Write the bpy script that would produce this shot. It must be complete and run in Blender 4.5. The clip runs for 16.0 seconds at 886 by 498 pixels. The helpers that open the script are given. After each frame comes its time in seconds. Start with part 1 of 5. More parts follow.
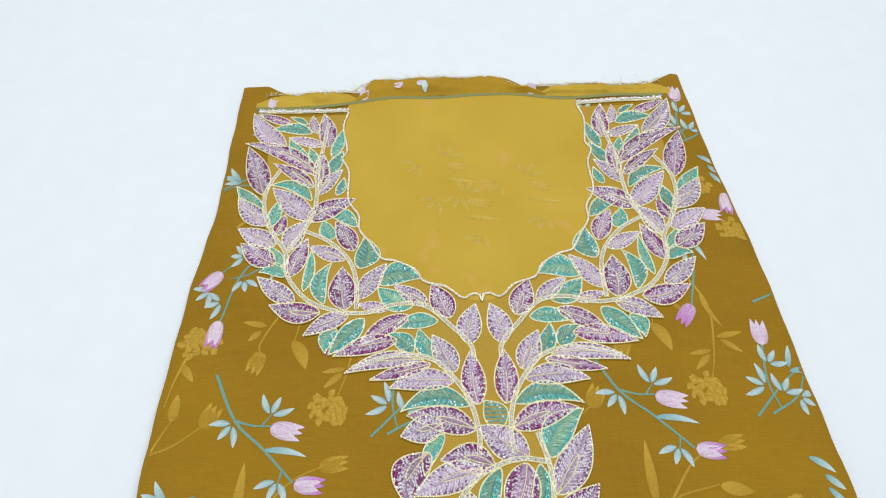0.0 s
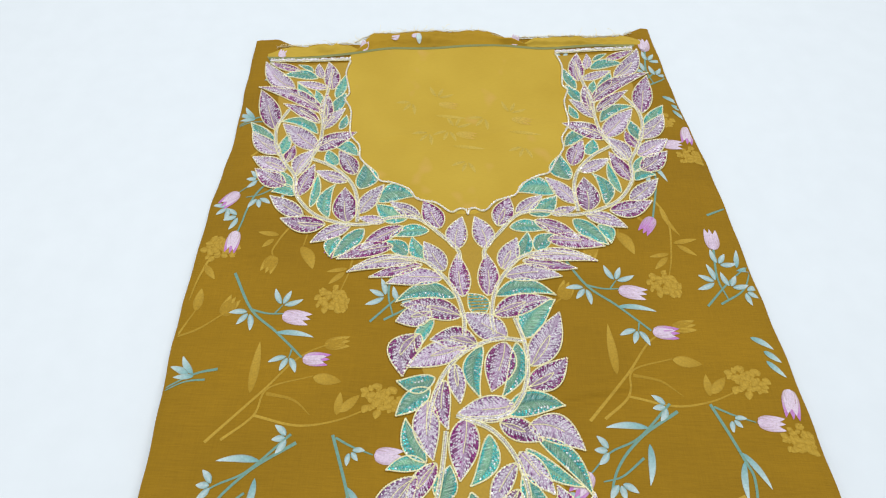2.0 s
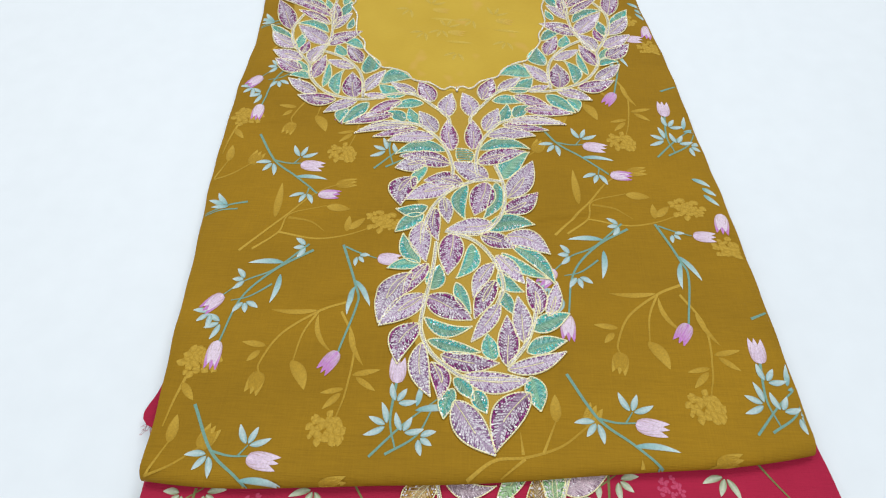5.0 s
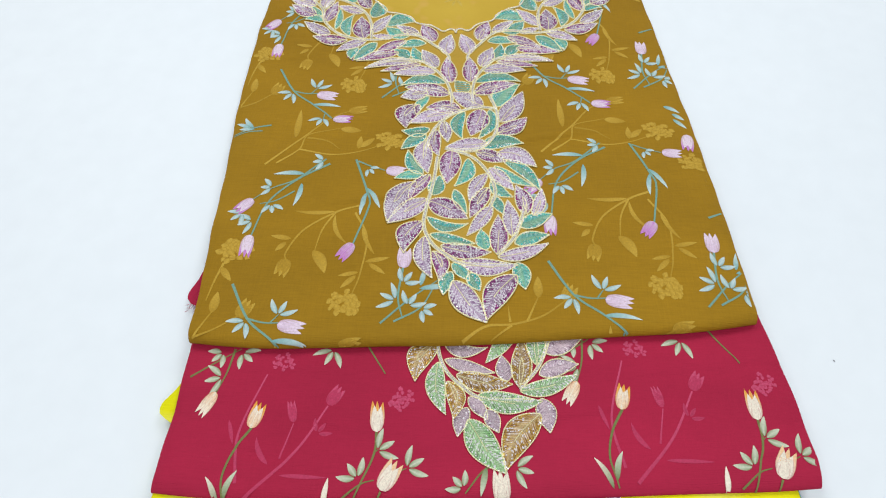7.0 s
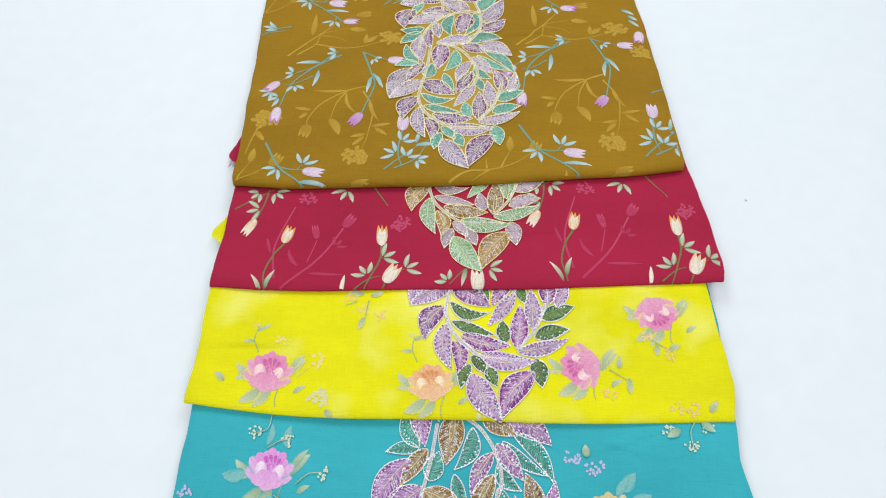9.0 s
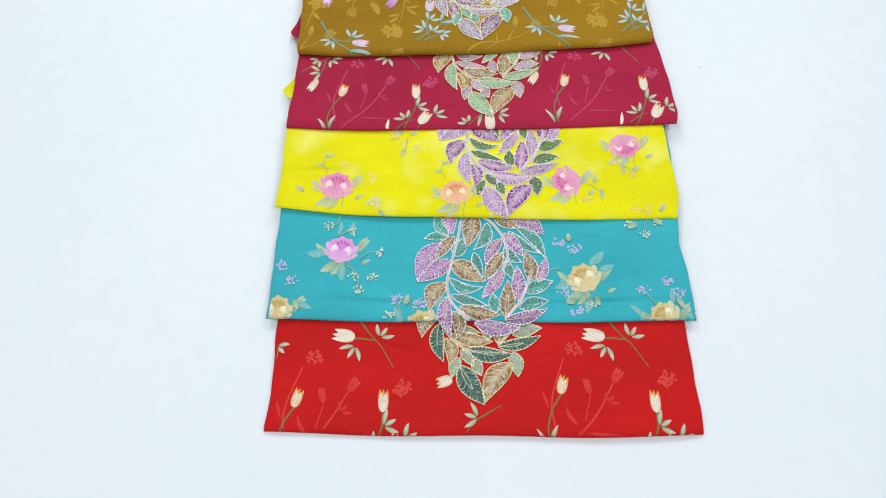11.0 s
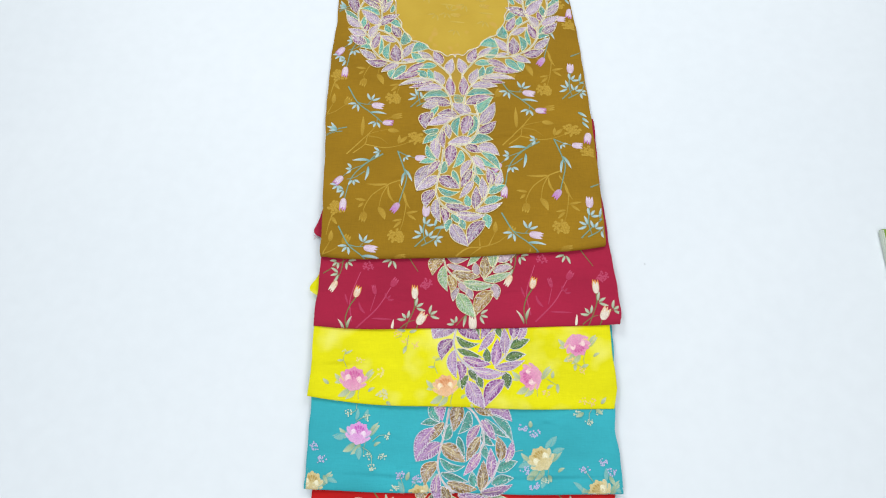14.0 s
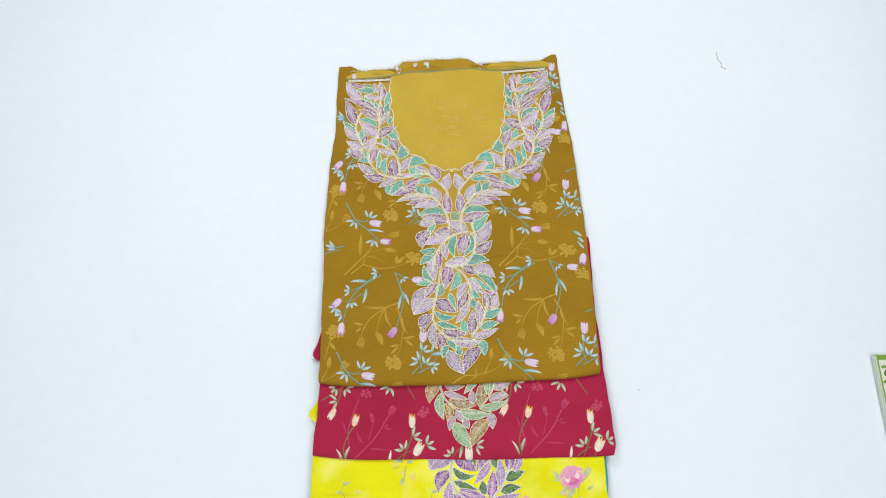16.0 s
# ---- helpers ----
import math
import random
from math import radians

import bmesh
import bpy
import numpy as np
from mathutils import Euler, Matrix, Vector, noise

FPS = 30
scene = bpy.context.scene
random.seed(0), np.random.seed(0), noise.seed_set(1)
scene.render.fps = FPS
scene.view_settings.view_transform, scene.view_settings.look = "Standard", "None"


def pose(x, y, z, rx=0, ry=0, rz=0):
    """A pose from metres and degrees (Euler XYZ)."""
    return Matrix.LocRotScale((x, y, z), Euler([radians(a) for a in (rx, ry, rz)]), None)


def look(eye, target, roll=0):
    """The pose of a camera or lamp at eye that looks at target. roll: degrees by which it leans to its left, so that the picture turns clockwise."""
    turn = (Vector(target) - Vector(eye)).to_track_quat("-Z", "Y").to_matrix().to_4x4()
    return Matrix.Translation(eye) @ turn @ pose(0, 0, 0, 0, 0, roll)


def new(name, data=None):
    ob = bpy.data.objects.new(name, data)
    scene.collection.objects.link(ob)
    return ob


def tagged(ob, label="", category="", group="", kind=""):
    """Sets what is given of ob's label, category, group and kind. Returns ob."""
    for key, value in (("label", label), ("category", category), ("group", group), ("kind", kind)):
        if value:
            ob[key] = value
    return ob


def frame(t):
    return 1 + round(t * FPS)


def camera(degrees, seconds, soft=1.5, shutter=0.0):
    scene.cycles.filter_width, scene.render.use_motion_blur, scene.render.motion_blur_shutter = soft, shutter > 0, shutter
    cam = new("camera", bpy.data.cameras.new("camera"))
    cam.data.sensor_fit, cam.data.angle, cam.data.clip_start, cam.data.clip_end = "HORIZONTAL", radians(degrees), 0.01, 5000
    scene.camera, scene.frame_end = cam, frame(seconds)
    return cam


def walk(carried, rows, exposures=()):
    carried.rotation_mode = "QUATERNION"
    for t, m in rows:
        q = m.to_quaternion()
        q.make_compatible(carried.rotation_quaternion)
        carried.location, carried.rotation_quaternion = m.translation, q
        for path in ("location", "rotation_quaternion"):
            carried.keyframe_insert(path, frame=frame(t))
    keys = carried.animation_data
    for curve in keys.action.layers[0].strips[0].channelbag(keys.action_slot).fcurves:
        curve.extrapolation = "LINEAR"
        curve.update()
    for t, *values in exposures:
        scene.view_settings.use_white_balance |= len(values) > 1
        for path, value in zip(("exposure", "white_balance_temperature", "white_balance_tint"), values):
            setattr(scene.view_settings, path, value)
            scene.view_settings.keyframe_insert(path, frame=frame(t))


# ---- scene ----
cam = camera(73.2, 16.0, soft=1.1)
PATH = [
    (0, (-0.025, 0.1, 0.428), (-0.059, 1.117, -1.294), 0.5),
    (0.5, (-0.026, 0.083, 0.424), (-0.049, 1.106, -1.294), 1.2),
    (1, (-0.022, 0.059, 0.427), (-0.051, 1.086, -1.289), 0.8),
    (1.5, (-0.015, 0.032, 0.435), (-0.053, 1.065, -1.276), 0.3),
    (2, (-0.011, 0.003, 0.442), (-0.053, 1.041, -1.267), 0.1),
    (2.5, (-0.005, -0.027, 0.449), (-0.056, 1.015, -1.258), -0.2),
    (3, (0.0, -0.055, 0.45), (-0.055, 0.993, -1.252), -0.5),
    (3.5, (0.002, -0.081, 0.45), (-0.052, 0.967, -1.252), -0.5),
    (4, (0.005, -0.107, 0.447), (-0.048, 0.945, -1.252), -0.5),
    (6.5, (0.007, -0.238, 0.466), (-0.044, 0.792, -1.247), -0.4),
    (7, (0.012, -0.261, 0.476), (-0.044, 0.752, -1.247), -0.7),
    (7.5, (0.017, -0.29, 0.482), (-0.036, 0.715, -1.246), -0.6),
    (8, (0.023, -0.329, 0.491), (-0.034, 0.666, -1.243), -0.8),
    (8.5, (0.032, -0.373, 0.506), (-0.027, 0.603, -1.239), -0.9),
    (9, (0.033, -0.429, 0.526), (-0.033, 0.521, -1.233), -1.6),
    (9.5, (0.026, -0.479, 0.555), (-0.042, 0.423, -1.229), -1.9),
    (10, (0.022, -0.535, 0.58), (-0.042, 0.339, -1.217), -1.7),
    (10.2, (0.02, -0.553, 0.592), (-0.039, 0.302, -1.216), -1.5),
    (10.9, (0.017, -0.614, 0.631), (-0.041, 0.176, -1.206), -1.8),
    (11.6, (0.018, -0.635, 0.683), (-0.047, 0.080, -1.183), -2.8),
    (12.3, (0.022, -0.59, 0.764), (-0.049, 0.07, -1.122), -3.7),
    (12.5, (0.024, -0.566, 0.795), (-0.048, 0.076, -1.098), -3.9),
    (13, (0.027, -0.505, 0.865), (-0.046, 0.123, -1.033), -4.2),
    (13.5, (0.025, -0.432, 0.917), (-0.052, 0.176, -0.987), -4.8),
    (14, (0.037, -0.357, 0.949), (-0.049, 0.234, -0.959), -5.7),
    (14.5, (0.037, -0.286, 0.983), (-0.045, 0.286, -0.931), -5.6),
    (15, (0.037, -0.231, 1.008), (-0.049, 0.34, -0.907), -6.1),
    (15.5, (0.032, -0.176, 1.028), (-0.059, 0.39, -0.888), -6.8),
    (16, (0.041, -0.154, 1.025), (-0.056, 0.424, -0.887), -7.1),
]
walk(cam, [(t, look(eye, target, roll)) for t, eye, target, roll in PATH], ((0, -0.07), (4, -0.03), (8, 0.0), (12.5, 0.05), (16, 0.0)))

# ---- light: four unseen soft area lamps, added above a white packing table ----
world = bpy.data.worlds.new("world")
scene.world = world
world.use_nodes = True
bg = world.node_tree.nodes["Background"]
bg.inputs[0].default_value = (0.90, 0.95, 1.0, 1)
bg.inputs[1].default_value = 0.30
for lx, ly, power in ((-0.75, 1.15, 14.8), (0.75, 1.15, 13.6), (-0.75, -0.8, 10.4), (0.75, -0.8, 9.9)):
    lamp = bpy.data.lights.new("overhead_area_lamp", "AREA")
    lamp.shape, lamp.size, lamp.size_y, lamp.energy = "RECTANGLE", 0.6, 1.0, power
    lamp.color = (0.965, 0.99, 1.0)
    new("overhead_area_lamp", lamp).matrix_world = look((lx, ly, 1.75), (lx * 0.2, ly * 0.2, 0))


# ---- materials ----
def material(name, rough=0.6, metal=0.0, spec=0.5):
    m = bpy.data.materials.new(name)
    m.use_nodes = True
    n, l = m.node_tree.nodes, m.node_tree.links
    b = n["Principled BSDF"]
    b.inputs["Roughness"].default_value = rough
    b.inputs["Metallic"].default_value = metal
    b.inputs["Specular IOR Level"].default_value = spec
    return m, n, l, b


def add_bump(n, l, b, height, strength, distance):
    k = n.new("ShaderNodeBump")
    k.inputs["Strength"].default_value = strength
    k.inputs["Distance"].default_value = distance
    l.new(height, k.inputs["Height"])
    l.new(k.outputs[0], b.inputs["Normal"])


def noise_node(n, l, scale, detail, stretch=(1, 1, 1)):
    c = n.new("ShaderNodeTexCoord")
    mp = n.new("ShaderNodeMapping")
    mp.inputs["Scale"].default_value = stretch
    t = n.new("ShaderNodeTexNoise")
    t.inputs["Scale"].default_value = scale
    t.inputs["Detail"].default_value = detail
    l.new(c.outputs["Object"], mp.inputs[0])
    l.new(mp.outputs[0], t.inputs["Vector"])
    return t.outputs["Fac"]


def ramp(n, l, fac, a, b, lo=0.3, hi=0.7):
    r = n.new("ShaderNodeValToRGB")
    r.color_ramp.elements[0].color, r.color_ramp.elements[1].color = (*a, 1), (*b, 1)
    r.color_ramp.elements[0].position, r.color_ramp.elements[1].position = lo, hi
    l.new(fac, r.inputs[0])
    return r.outputs[0]


def mix(n, l, fac, a, b, mode="MIX"):
    m = n.new("ShaderNodeMix")
    m.data_type, m.blend_type = "RGBA", mode
    if isinstance(fac, float):
        m.inputs[0].default_value = fac
    else:
        l.new(fac, m.inputs[0])
    l.new(a, m.inputs[6])
    if isinstance(b, tuple):
        m.inputs[7].default_value = (*b, 1)
    else:
        l.new(b, m.inputs[7])
    return m.outputs[2]


def shade(c, f):
    return tuple(min(1.0, v * f) for v in c)


def cloth_material(name, colour, cloudy=None, slub=0.5):
    """Fine cotton: slubs along both threads, faint cloudiness, soft sheen."""
    m, n, l, b = material(name, 0.75, 0, 0.15)
    big = noise_node(n, l, 11, 4, (0.7, 1.5, 1))
    col = ramp(n, l, big, shade(colour, 0.90), shade(colour, 1.09))
    if cloudy:
        col = mix(n, l, ramp(n, l, noise_node(n, l, 16, 2), (0, 0, 0), (1, 1, 1), 0.50, 0.72), col, cloudy)
    warp = noise_node(n, l, 90, 4, (16, 0.7, 1))
    weft = noise_node(n, l, 90, 4, (0.7, 16, 1))
    col = mix(n, l, 1.0, col, ramp(n, l, warp, (1 - 0.06 * slub,) * 3, (1 + 0.04 * slub,) * 3), "MULTIPLY")
    col = mix(n, l, 1.0, col, ramp(n, l, weft, (1 - 0.09 * slub,) * 3, (1 + 0.06 * slub,) * 3), "MULTIPLY")
    l.new(col, b.inputs["Base Color"])
    both = n.new("ShaderNodeMath")
    both.operation = "MULTIPLY_ADD"
    both.inputs[1].default_value = 0.12
    l.new(weft, both.inputs[0])
    l.new(noise_node(n, l, 24, 6, (1.3, 0.8, 1)), both.inputs[2])
    add_bump(n, l, b, both.outputs[0], 0.6, 0.006)
    return m


def print_material(name):
    """Printed dye: the colours of the motif, broken by the weave."""
    m, n, l, b = material(name, 0.72, 0, 0.25)
    a = n.new("ShaderNodeAttribute")
    a.attribute_name = "dye"
    weft = noise_node(n, l, 220, 2, (3, 3, 1))
    l.new(mix(n, l, 1.0, a.outputs["Color"], ramp(n, l, weft, (0.86, 0.86, 0.86), (1.08, 1.08, 1.08)), "MULTIPLY"), b.inputs["Base Color"])
    return m


def thread_material(name):
    """Satin stitch: fine threads slanting across each leaf."""
    m, n, l, b = material(name, 0.32, 0.15, 0.5)
    a = n.new("ShaderNodeAttribute")
    a.attribute_name = "dye"
    u = n.new("ShaderNodeUVMap")
    mp = n.new("ShaderNodeMapping")
    mp.inputs["Scale"].default_value = (1.05, 0.16, 1)
    l.new(u.outputs[0], mp.inputs[0])
    w = n.new("ShaderNodeTexNoise")
    w.inputs["Scale"].default_value = 1.0
    w.inputs["Detail"].default_value = 3
    l.new(mp.outputs[0], w.inputs["Vector"])
    fleck = noise_node(n, l, 900, 1)
    # pale streaks: silver thread, and thread shine put into the colour
    light = mix(n, l, 0.42, a.outputs["Color"], (0.95, 0.92, 0.95))
    dark = mix(n, l, 1.0, a.outputs["Color"], (0.52, 0.38, 0.52), "MULTIPLY")
    col = mix(n, l, ramp(n, l, w.outputs["Fac"], (0, 0, 0), (1, 1, 1), 0.40, 0.47), dark, a.outputs["Color"])
    col = mix(n, l, ramp(n, l, w.outputs["Fac"], (0, 0, 0), (1, 1, 1), 0.54, 0.61), col, light)
    col = mix(n, l, 1.0, col, ramp(n, l, fleck, (0.78, 0.78, 0.78), (1.2, 1.2, 1.2)), "MULTIPLY")
    l.new(col, b.inputs["Base Color"])
    add_bump(n, l, b, w.outputs["Fac"], 0.7, 0.0006)
    return m


def plain_material(name, colour, rough, metal=0.0, vary=0.12):
    m, n, l, b = material(name, rough, metal)
    l.new(ramp(n, l, noise_node(n, l, 700, 2), shade(colour, 1 - vary), shade(colour, 1 + vary)), b.inputs["Base Color"])
    return m


PRINT = print_material("printed_dye")
STITCH = thread_material("satin_stitch")
CORD = plain_material("cream_cord", (0.83, 0.75, 0.45), 0.32, 0.1, 0.26)
SILVER = plain_material("silver_bead", (0.90, 0.85, 0.90), 0.22, 0.25, 0.14)
# white seed beads; part of them imitate glints by their colour
SPARK = plain_material("white_glint_bead", (0.96, 0.93, 0.96), 0.08, 0.2, 0.04)
FRAY = plain_material("frayed_yarn", (0.90, 0.79, 0.50), 0.8)


def bead_material(name, colour):
    return plain_material(name, colour, 0.14, 0.3, 0.35)


# ---- table and room ----
def mesh_object(name, verts, faces, mat, parent=None, label="", smooth=True, dye=None, uv=None):
    me = bpy.data.meshes.new(name)
    me.from_pydata([tuple(v) for v in verts], [], [tuple(f) for f in faces])
    if smooth:
        me.polygons.foreach_set("use_smooth", [True] * len(me.polygons))
    if dye is not None:
        at = me.color_attributes.new("dye", "FLOAT_COLOR", "POINT")
        at.data.foreach_set("color", np.c_[np.asarray(dye, float), np.ones(len(verts))].ravel())
    if uv is not None:
        lay = me.uv_layers.new(name="UVMap")
        idx = np.zeros(len(me.loops), int)
        me.loops.foreach_get("vertex_index", idx)
        lay.data.foreach_set("uv", np.asarray(uv, float)[idx].ravel())
    me.materials.append(mat)
    ob = new(name, me)
    if parent:
        ob.parent = parent
    if label:
        ob["label"] = label
    return ob


def box_bm(x0, x1, y0, y1, z0, z1, bevel=0.0):
    bm = bmesh.new()
    bmesh.ops.create_cube(bm, size=1)
    for v in bm.verts:
        v.co = ((x0 + x1) / 2 + v.co.x * (x1 - x0), (y0 + y1) / 2 + v.co.y * (y1 - y0), (z0 + z1) / 2 + v.co.z * (z1 - z0))
    if bevel:
        bmesh.ops.bevel(bm, geom=bm.edges[:], offset=bevel, segments=2, affect="EDGES")
    return bm


def part(name, bm, mat, parent=None, label=""):
    me = bpy.data.meshes.new(name)
    bm.to_mesh(me)
    bm.free()
    me.materials.append(mat)
    ob = new(name, me)
    ob.parent = parent
    if label:
        ob["label"] = label
    return ob


m, n, l, b = material("white_table_sheet", 0.6, 0, 0.3)
col = ramp(n, l, noise_node(n, l, 1.6, 3), (0.765, 0.815, 0.855), (0.800, 0.845, 0.880))
col = mix(n, l, 1.0, col, ramp(n, l, noise_node(n, l, 40, 4), (0.985, 0.985, 0.985), (1.01, 1.01, 1.01)), "MULTIPLY")
l.new(col, b.inputs["Base Color"])
add_bump(n, l, b, noise_node(n, l, 3, 2), 0.15, 0.01)
SHEET = m
WALL = plain_material("white_wall_paint", (0.8, 0.8, 0.79), 0.8, 0, 0.02)
FLOOR = plain_material("grey_floor", (0.42, 0.41, 0.39), 0.6, 0, 0.1)

table = tagged(new("table"), "large white table covered with smooth matt sheet", "table")
part("tabletop", box_bm(-1.6, 1.6, -1.7, 1.7, -0.04, 0.0, 0.004), SHEET, table)
for sx in (-1.5, 1.5):
    for sy in (-1.6, 1.6):
        part("leg", box_bm(sx - 0.03, sx + 0.03, sy - 0.03, sy + 0.03, -0.75, -0.041), WALL, table)
tagged(part("floor", box_bm(-3, 3, -3, 3, -0.85, -0.75), FLOOR), "plain grey floor under the table", "floor", kind="structure")

# ---- the folded dress fabrics ----
def smooth01(t):
    t = np.clip(t, 0, 1)
    return t * t * (3 - 2 * t)


def wander(x, pitch, seed):
    """Smooth aperiodic unevenness, about -1 to 1, with one swing every pitch metres."""
    table_ = np.random.RandomState(seed).uniform(-1, 1, 997)
    p = np.asarray(x, float) / pitch + 400
    i = np.floor(p).astype(int)
    f = smooth01(p - i)
    return table_[i % 997] * (1 - f) + table_[(i + 1) % 997] * f


class Cloth:
    """One folded fabric: a frame at the point of its embroidery, the fold at its foot, its two sides."""

    def __init__(self, tip, turn, foot, sag, top, thick, left, right, length, seed):
        a = radians(turn)
        self.tip, self.ca, self.sa = tip, math.cos(a), math.sin(a)
        self.foot, self.sag, self.top, self.thick = foot, sag, top, thick
        self.left, self.right, self.length, self.seed = left, right, length, seed
        self.below = []

    def world(self, u, v):
        return self.tip[0] + u * self.ca - v * self.sa, self.tip[1] + u * self.sa + v * self.ca

    def local(self, x, y):
        dx, dy = x - self.tip[0], y - self.tip[1]
        return dx * self.ca + dy * self.sa, dy * self.ca - dx * self.sa

    def fold(self, u):
        return self.foot + self.sag * (u / 0.23) ** 4 + self.tilt * u / 0.23 + 0.0008 * np.sin(u * 31 + self.seed)

    def side(self, table_, v, k):
        e = np.interp(v, [p[0] for p in table_], [p[1] for p in table_])
        return e + 0.0005 * np.sin(v * 47 + self.seed + k) + 0.00035 * np.sin(v * 131 + 2 * self.seed)

    def cover(self, x, y):
        """How much of its thickness it gives to what lies on it."""
        u, v = self.local(x, y)
        return smooth01((v - self.fold(u) + 0.002) / 0.02) * smooth01((self.foot + self.length - v) / 0.1)

    def base(self, x, y):
        return sum((c.thick * c.cover(x, y) for c in self.below), 0 * x) + 0.0004

    def height(self, u, v, lift=0.0):
        """The upper face at u, v (arrays), rolling down over the fold."""
        u, v = np.asarray(u, float), np.asarray(v, float)
        x, y = self.world(u, v)
        s = self.seed
        wr = 0.0007 * np.sin(11 * u + 17 * v + s) + 0.0005 * np.sin(34 * u - 21 * v + 2 * s) + 0.0004 * np.sin(55 * v + 9 * u * (1 + u) + s)
        wr += 0.00025 * np.sin(95 * u + 40 * v + 3 * s)
        for cu, cv, du, slope, deep in self.creases:
            d = v - cv - slope * (u - cu)
            wr -= deep * np.exp(-(d / 0.0035) ** 2) * np.exp(-((u - cu) / du) ** 2)
            wr += 0.7 * deep * np.exp(-((d - 0.006) / 0.005) ** 2) * np.exp(-((u - cu) / du) ** 2)
        r, rh = self.thick * 0.52, self.roll
        d = np.clip((self.fold(u) + rh - v) / rh, 0, 0.999)
        edge = np.minimum(u - np.interp(v, [p[0] for p in self.left], [p[1] for p in self.left]), np.interp(v, [p[0] for p in self.right], [p[1] for p in self.right]) - u)
        droop = (0.0022 + self.droop * smooth01((v - 0.10) / 0.05)) * np.exp(-np.clip(edge, 0, 1) / 0.005)
        return self.base(x, y) + self.thick * (1 - self.thin * smooth01((v - 0.20) / 0.30)) + wr - r * (1 - np.sqrt(1 - d * d)) - droop + lift

    creases, colour, roll = (), (0.3, 0.2, 0.05), 0.0095
    droop = tilt = thin = 0.0

    def points(self, u, v, lift):
        x, y = self.world(np.asarray(u, float), np.asarray(v, float))
        return np.stack([x, y, self.height(u, v, lift)], -1)


def top_edge(c, u):
    e = c.top + 0.0014 * wander(u, 0.03, c.seed) + 0.0006 * wander(u, 0.006, c.seed + 1)
    if c.ragged:
        e = e + 0.014 * np.clip((np.abs(u) - 0.186) / 0.026, 0, 1) + 0.0150 * smooth01((0.085 - np.abs(u + 0.025)) / 0.03)
    return e


Cloth.ragged = False


def sheet_rows(c):
    """Grid of the outer face from the open end down, round the soft fold and a little way back under."""
    nx, ny, na = 170, 320, 20
    s = np.linspace(0, 1, nx)
    rows = []
    r, rh = c.thick * 0.52, c.roll
    um = np.linspace(c.left[0][1], c.right[0][1], nx)

    def across(v):
        lo, hi = c.side(c.left, v, 0), c.side(c.right, v, 3)
        return lo + s * (hi - lo)

    for q in np.linspace(1, 0, ny):
        v = c.fold(um) + rh + q * (top_edge(c, um) - c.fold(um) - rh)
        rows.append(c.points(across(v), v, 0.0))
    for a in np.linspace(0, math.pi, na)[1:]:
        v = c.fold(um) + rh - rh * math.sin(a)
        u = across(v)
        x, y = c.world(u, v)
        z = c.height(u, c.fold(um) + rh) - r + r * math.cos(a)
        rows.append(np.stack([x, y, np.maximum(z, 0.0003)], -1))
    for q in (0.01, 0.03):
        v = c.fold(um) + rh + q
        x, y = c.world(across(v), v)
        rows.append(np.stack([x, y, np.maximum(rows[-1][:, 2], 0.0003)], -1))
    return np.array(rows)


def grid_faces(ny, nx):
    i = np.arange(ny - 1)[:, None] * nx + np.arange(nx - 1)[None, :]
    return np.stack([i, i + 1, i + nx + 1, i + nx], -1).reshape(-1, 4)


def build_cloth(c, name, mat, label, flaps=()):
    thing = tagged(new(name), label, "fabric", "folded dress fabrics in the stack")
    g = sheet_rows(c)
    mesh_object("top_layer", g.reshape(-1, 3), grid_faces(*g.shape[:2])[:, ::-1], mat, thing)
    nx, ny = 60, 90
    rnd = random.Random(c.seed * 7 + 1)
    for k in range(5):
        f = 0.08 + 0.17 * k
        s, rows = np.linspace(0, 1, nx), []
        ph, wide = rnd.uniform(0, 6), rnd.uniform(-0.0022, 0.0009)
        um = np.linspace(c.left[0][1], c.right[0][1], nx)
        for q in np.linspace(1, 0, ny):
            v = c.fold(um) + 0.009 + q * (top_edge(c, um) - c.fold(um) - 0.010 - 0.004 * rnd.random())
            lo = c.side(c.left, v, 0) - wide - 0.0012 * np.sin(v * 45 + ph)
            hi = c.side(c.right, v, 3) + wide + 0.0012 * np.sin(v * 38 + ph * 2)
            for fv, fw, fo, fk, sign in flaps:
                if fk == k:
                    bump = fo * (0.62 * smooth01((fw - v) / (fw - fv)) + 0.38 * np.exp(-((v - fv - 0.006) / 0.011) ** 2)) * smooth01((v - fv + 0.010) / 0.010)
                    lo, hi = (lo - bump, hi) if sign < 0 else (lo, hi + bump)
            u = lo + s * (hi - lo)
            x, y = c.world(u, v)
            rows.append(np.stack([x, y, np.minimum(c.base(x, y) + c.thick * f, c.height(u, v) - 0.0008)], -1))
        g = np.array(rows)
        mesh_object("folded_layer", g.reshape(-1, 3), grid_faces(ny, nx)[:, ::-1], mat, thing)
    return thing


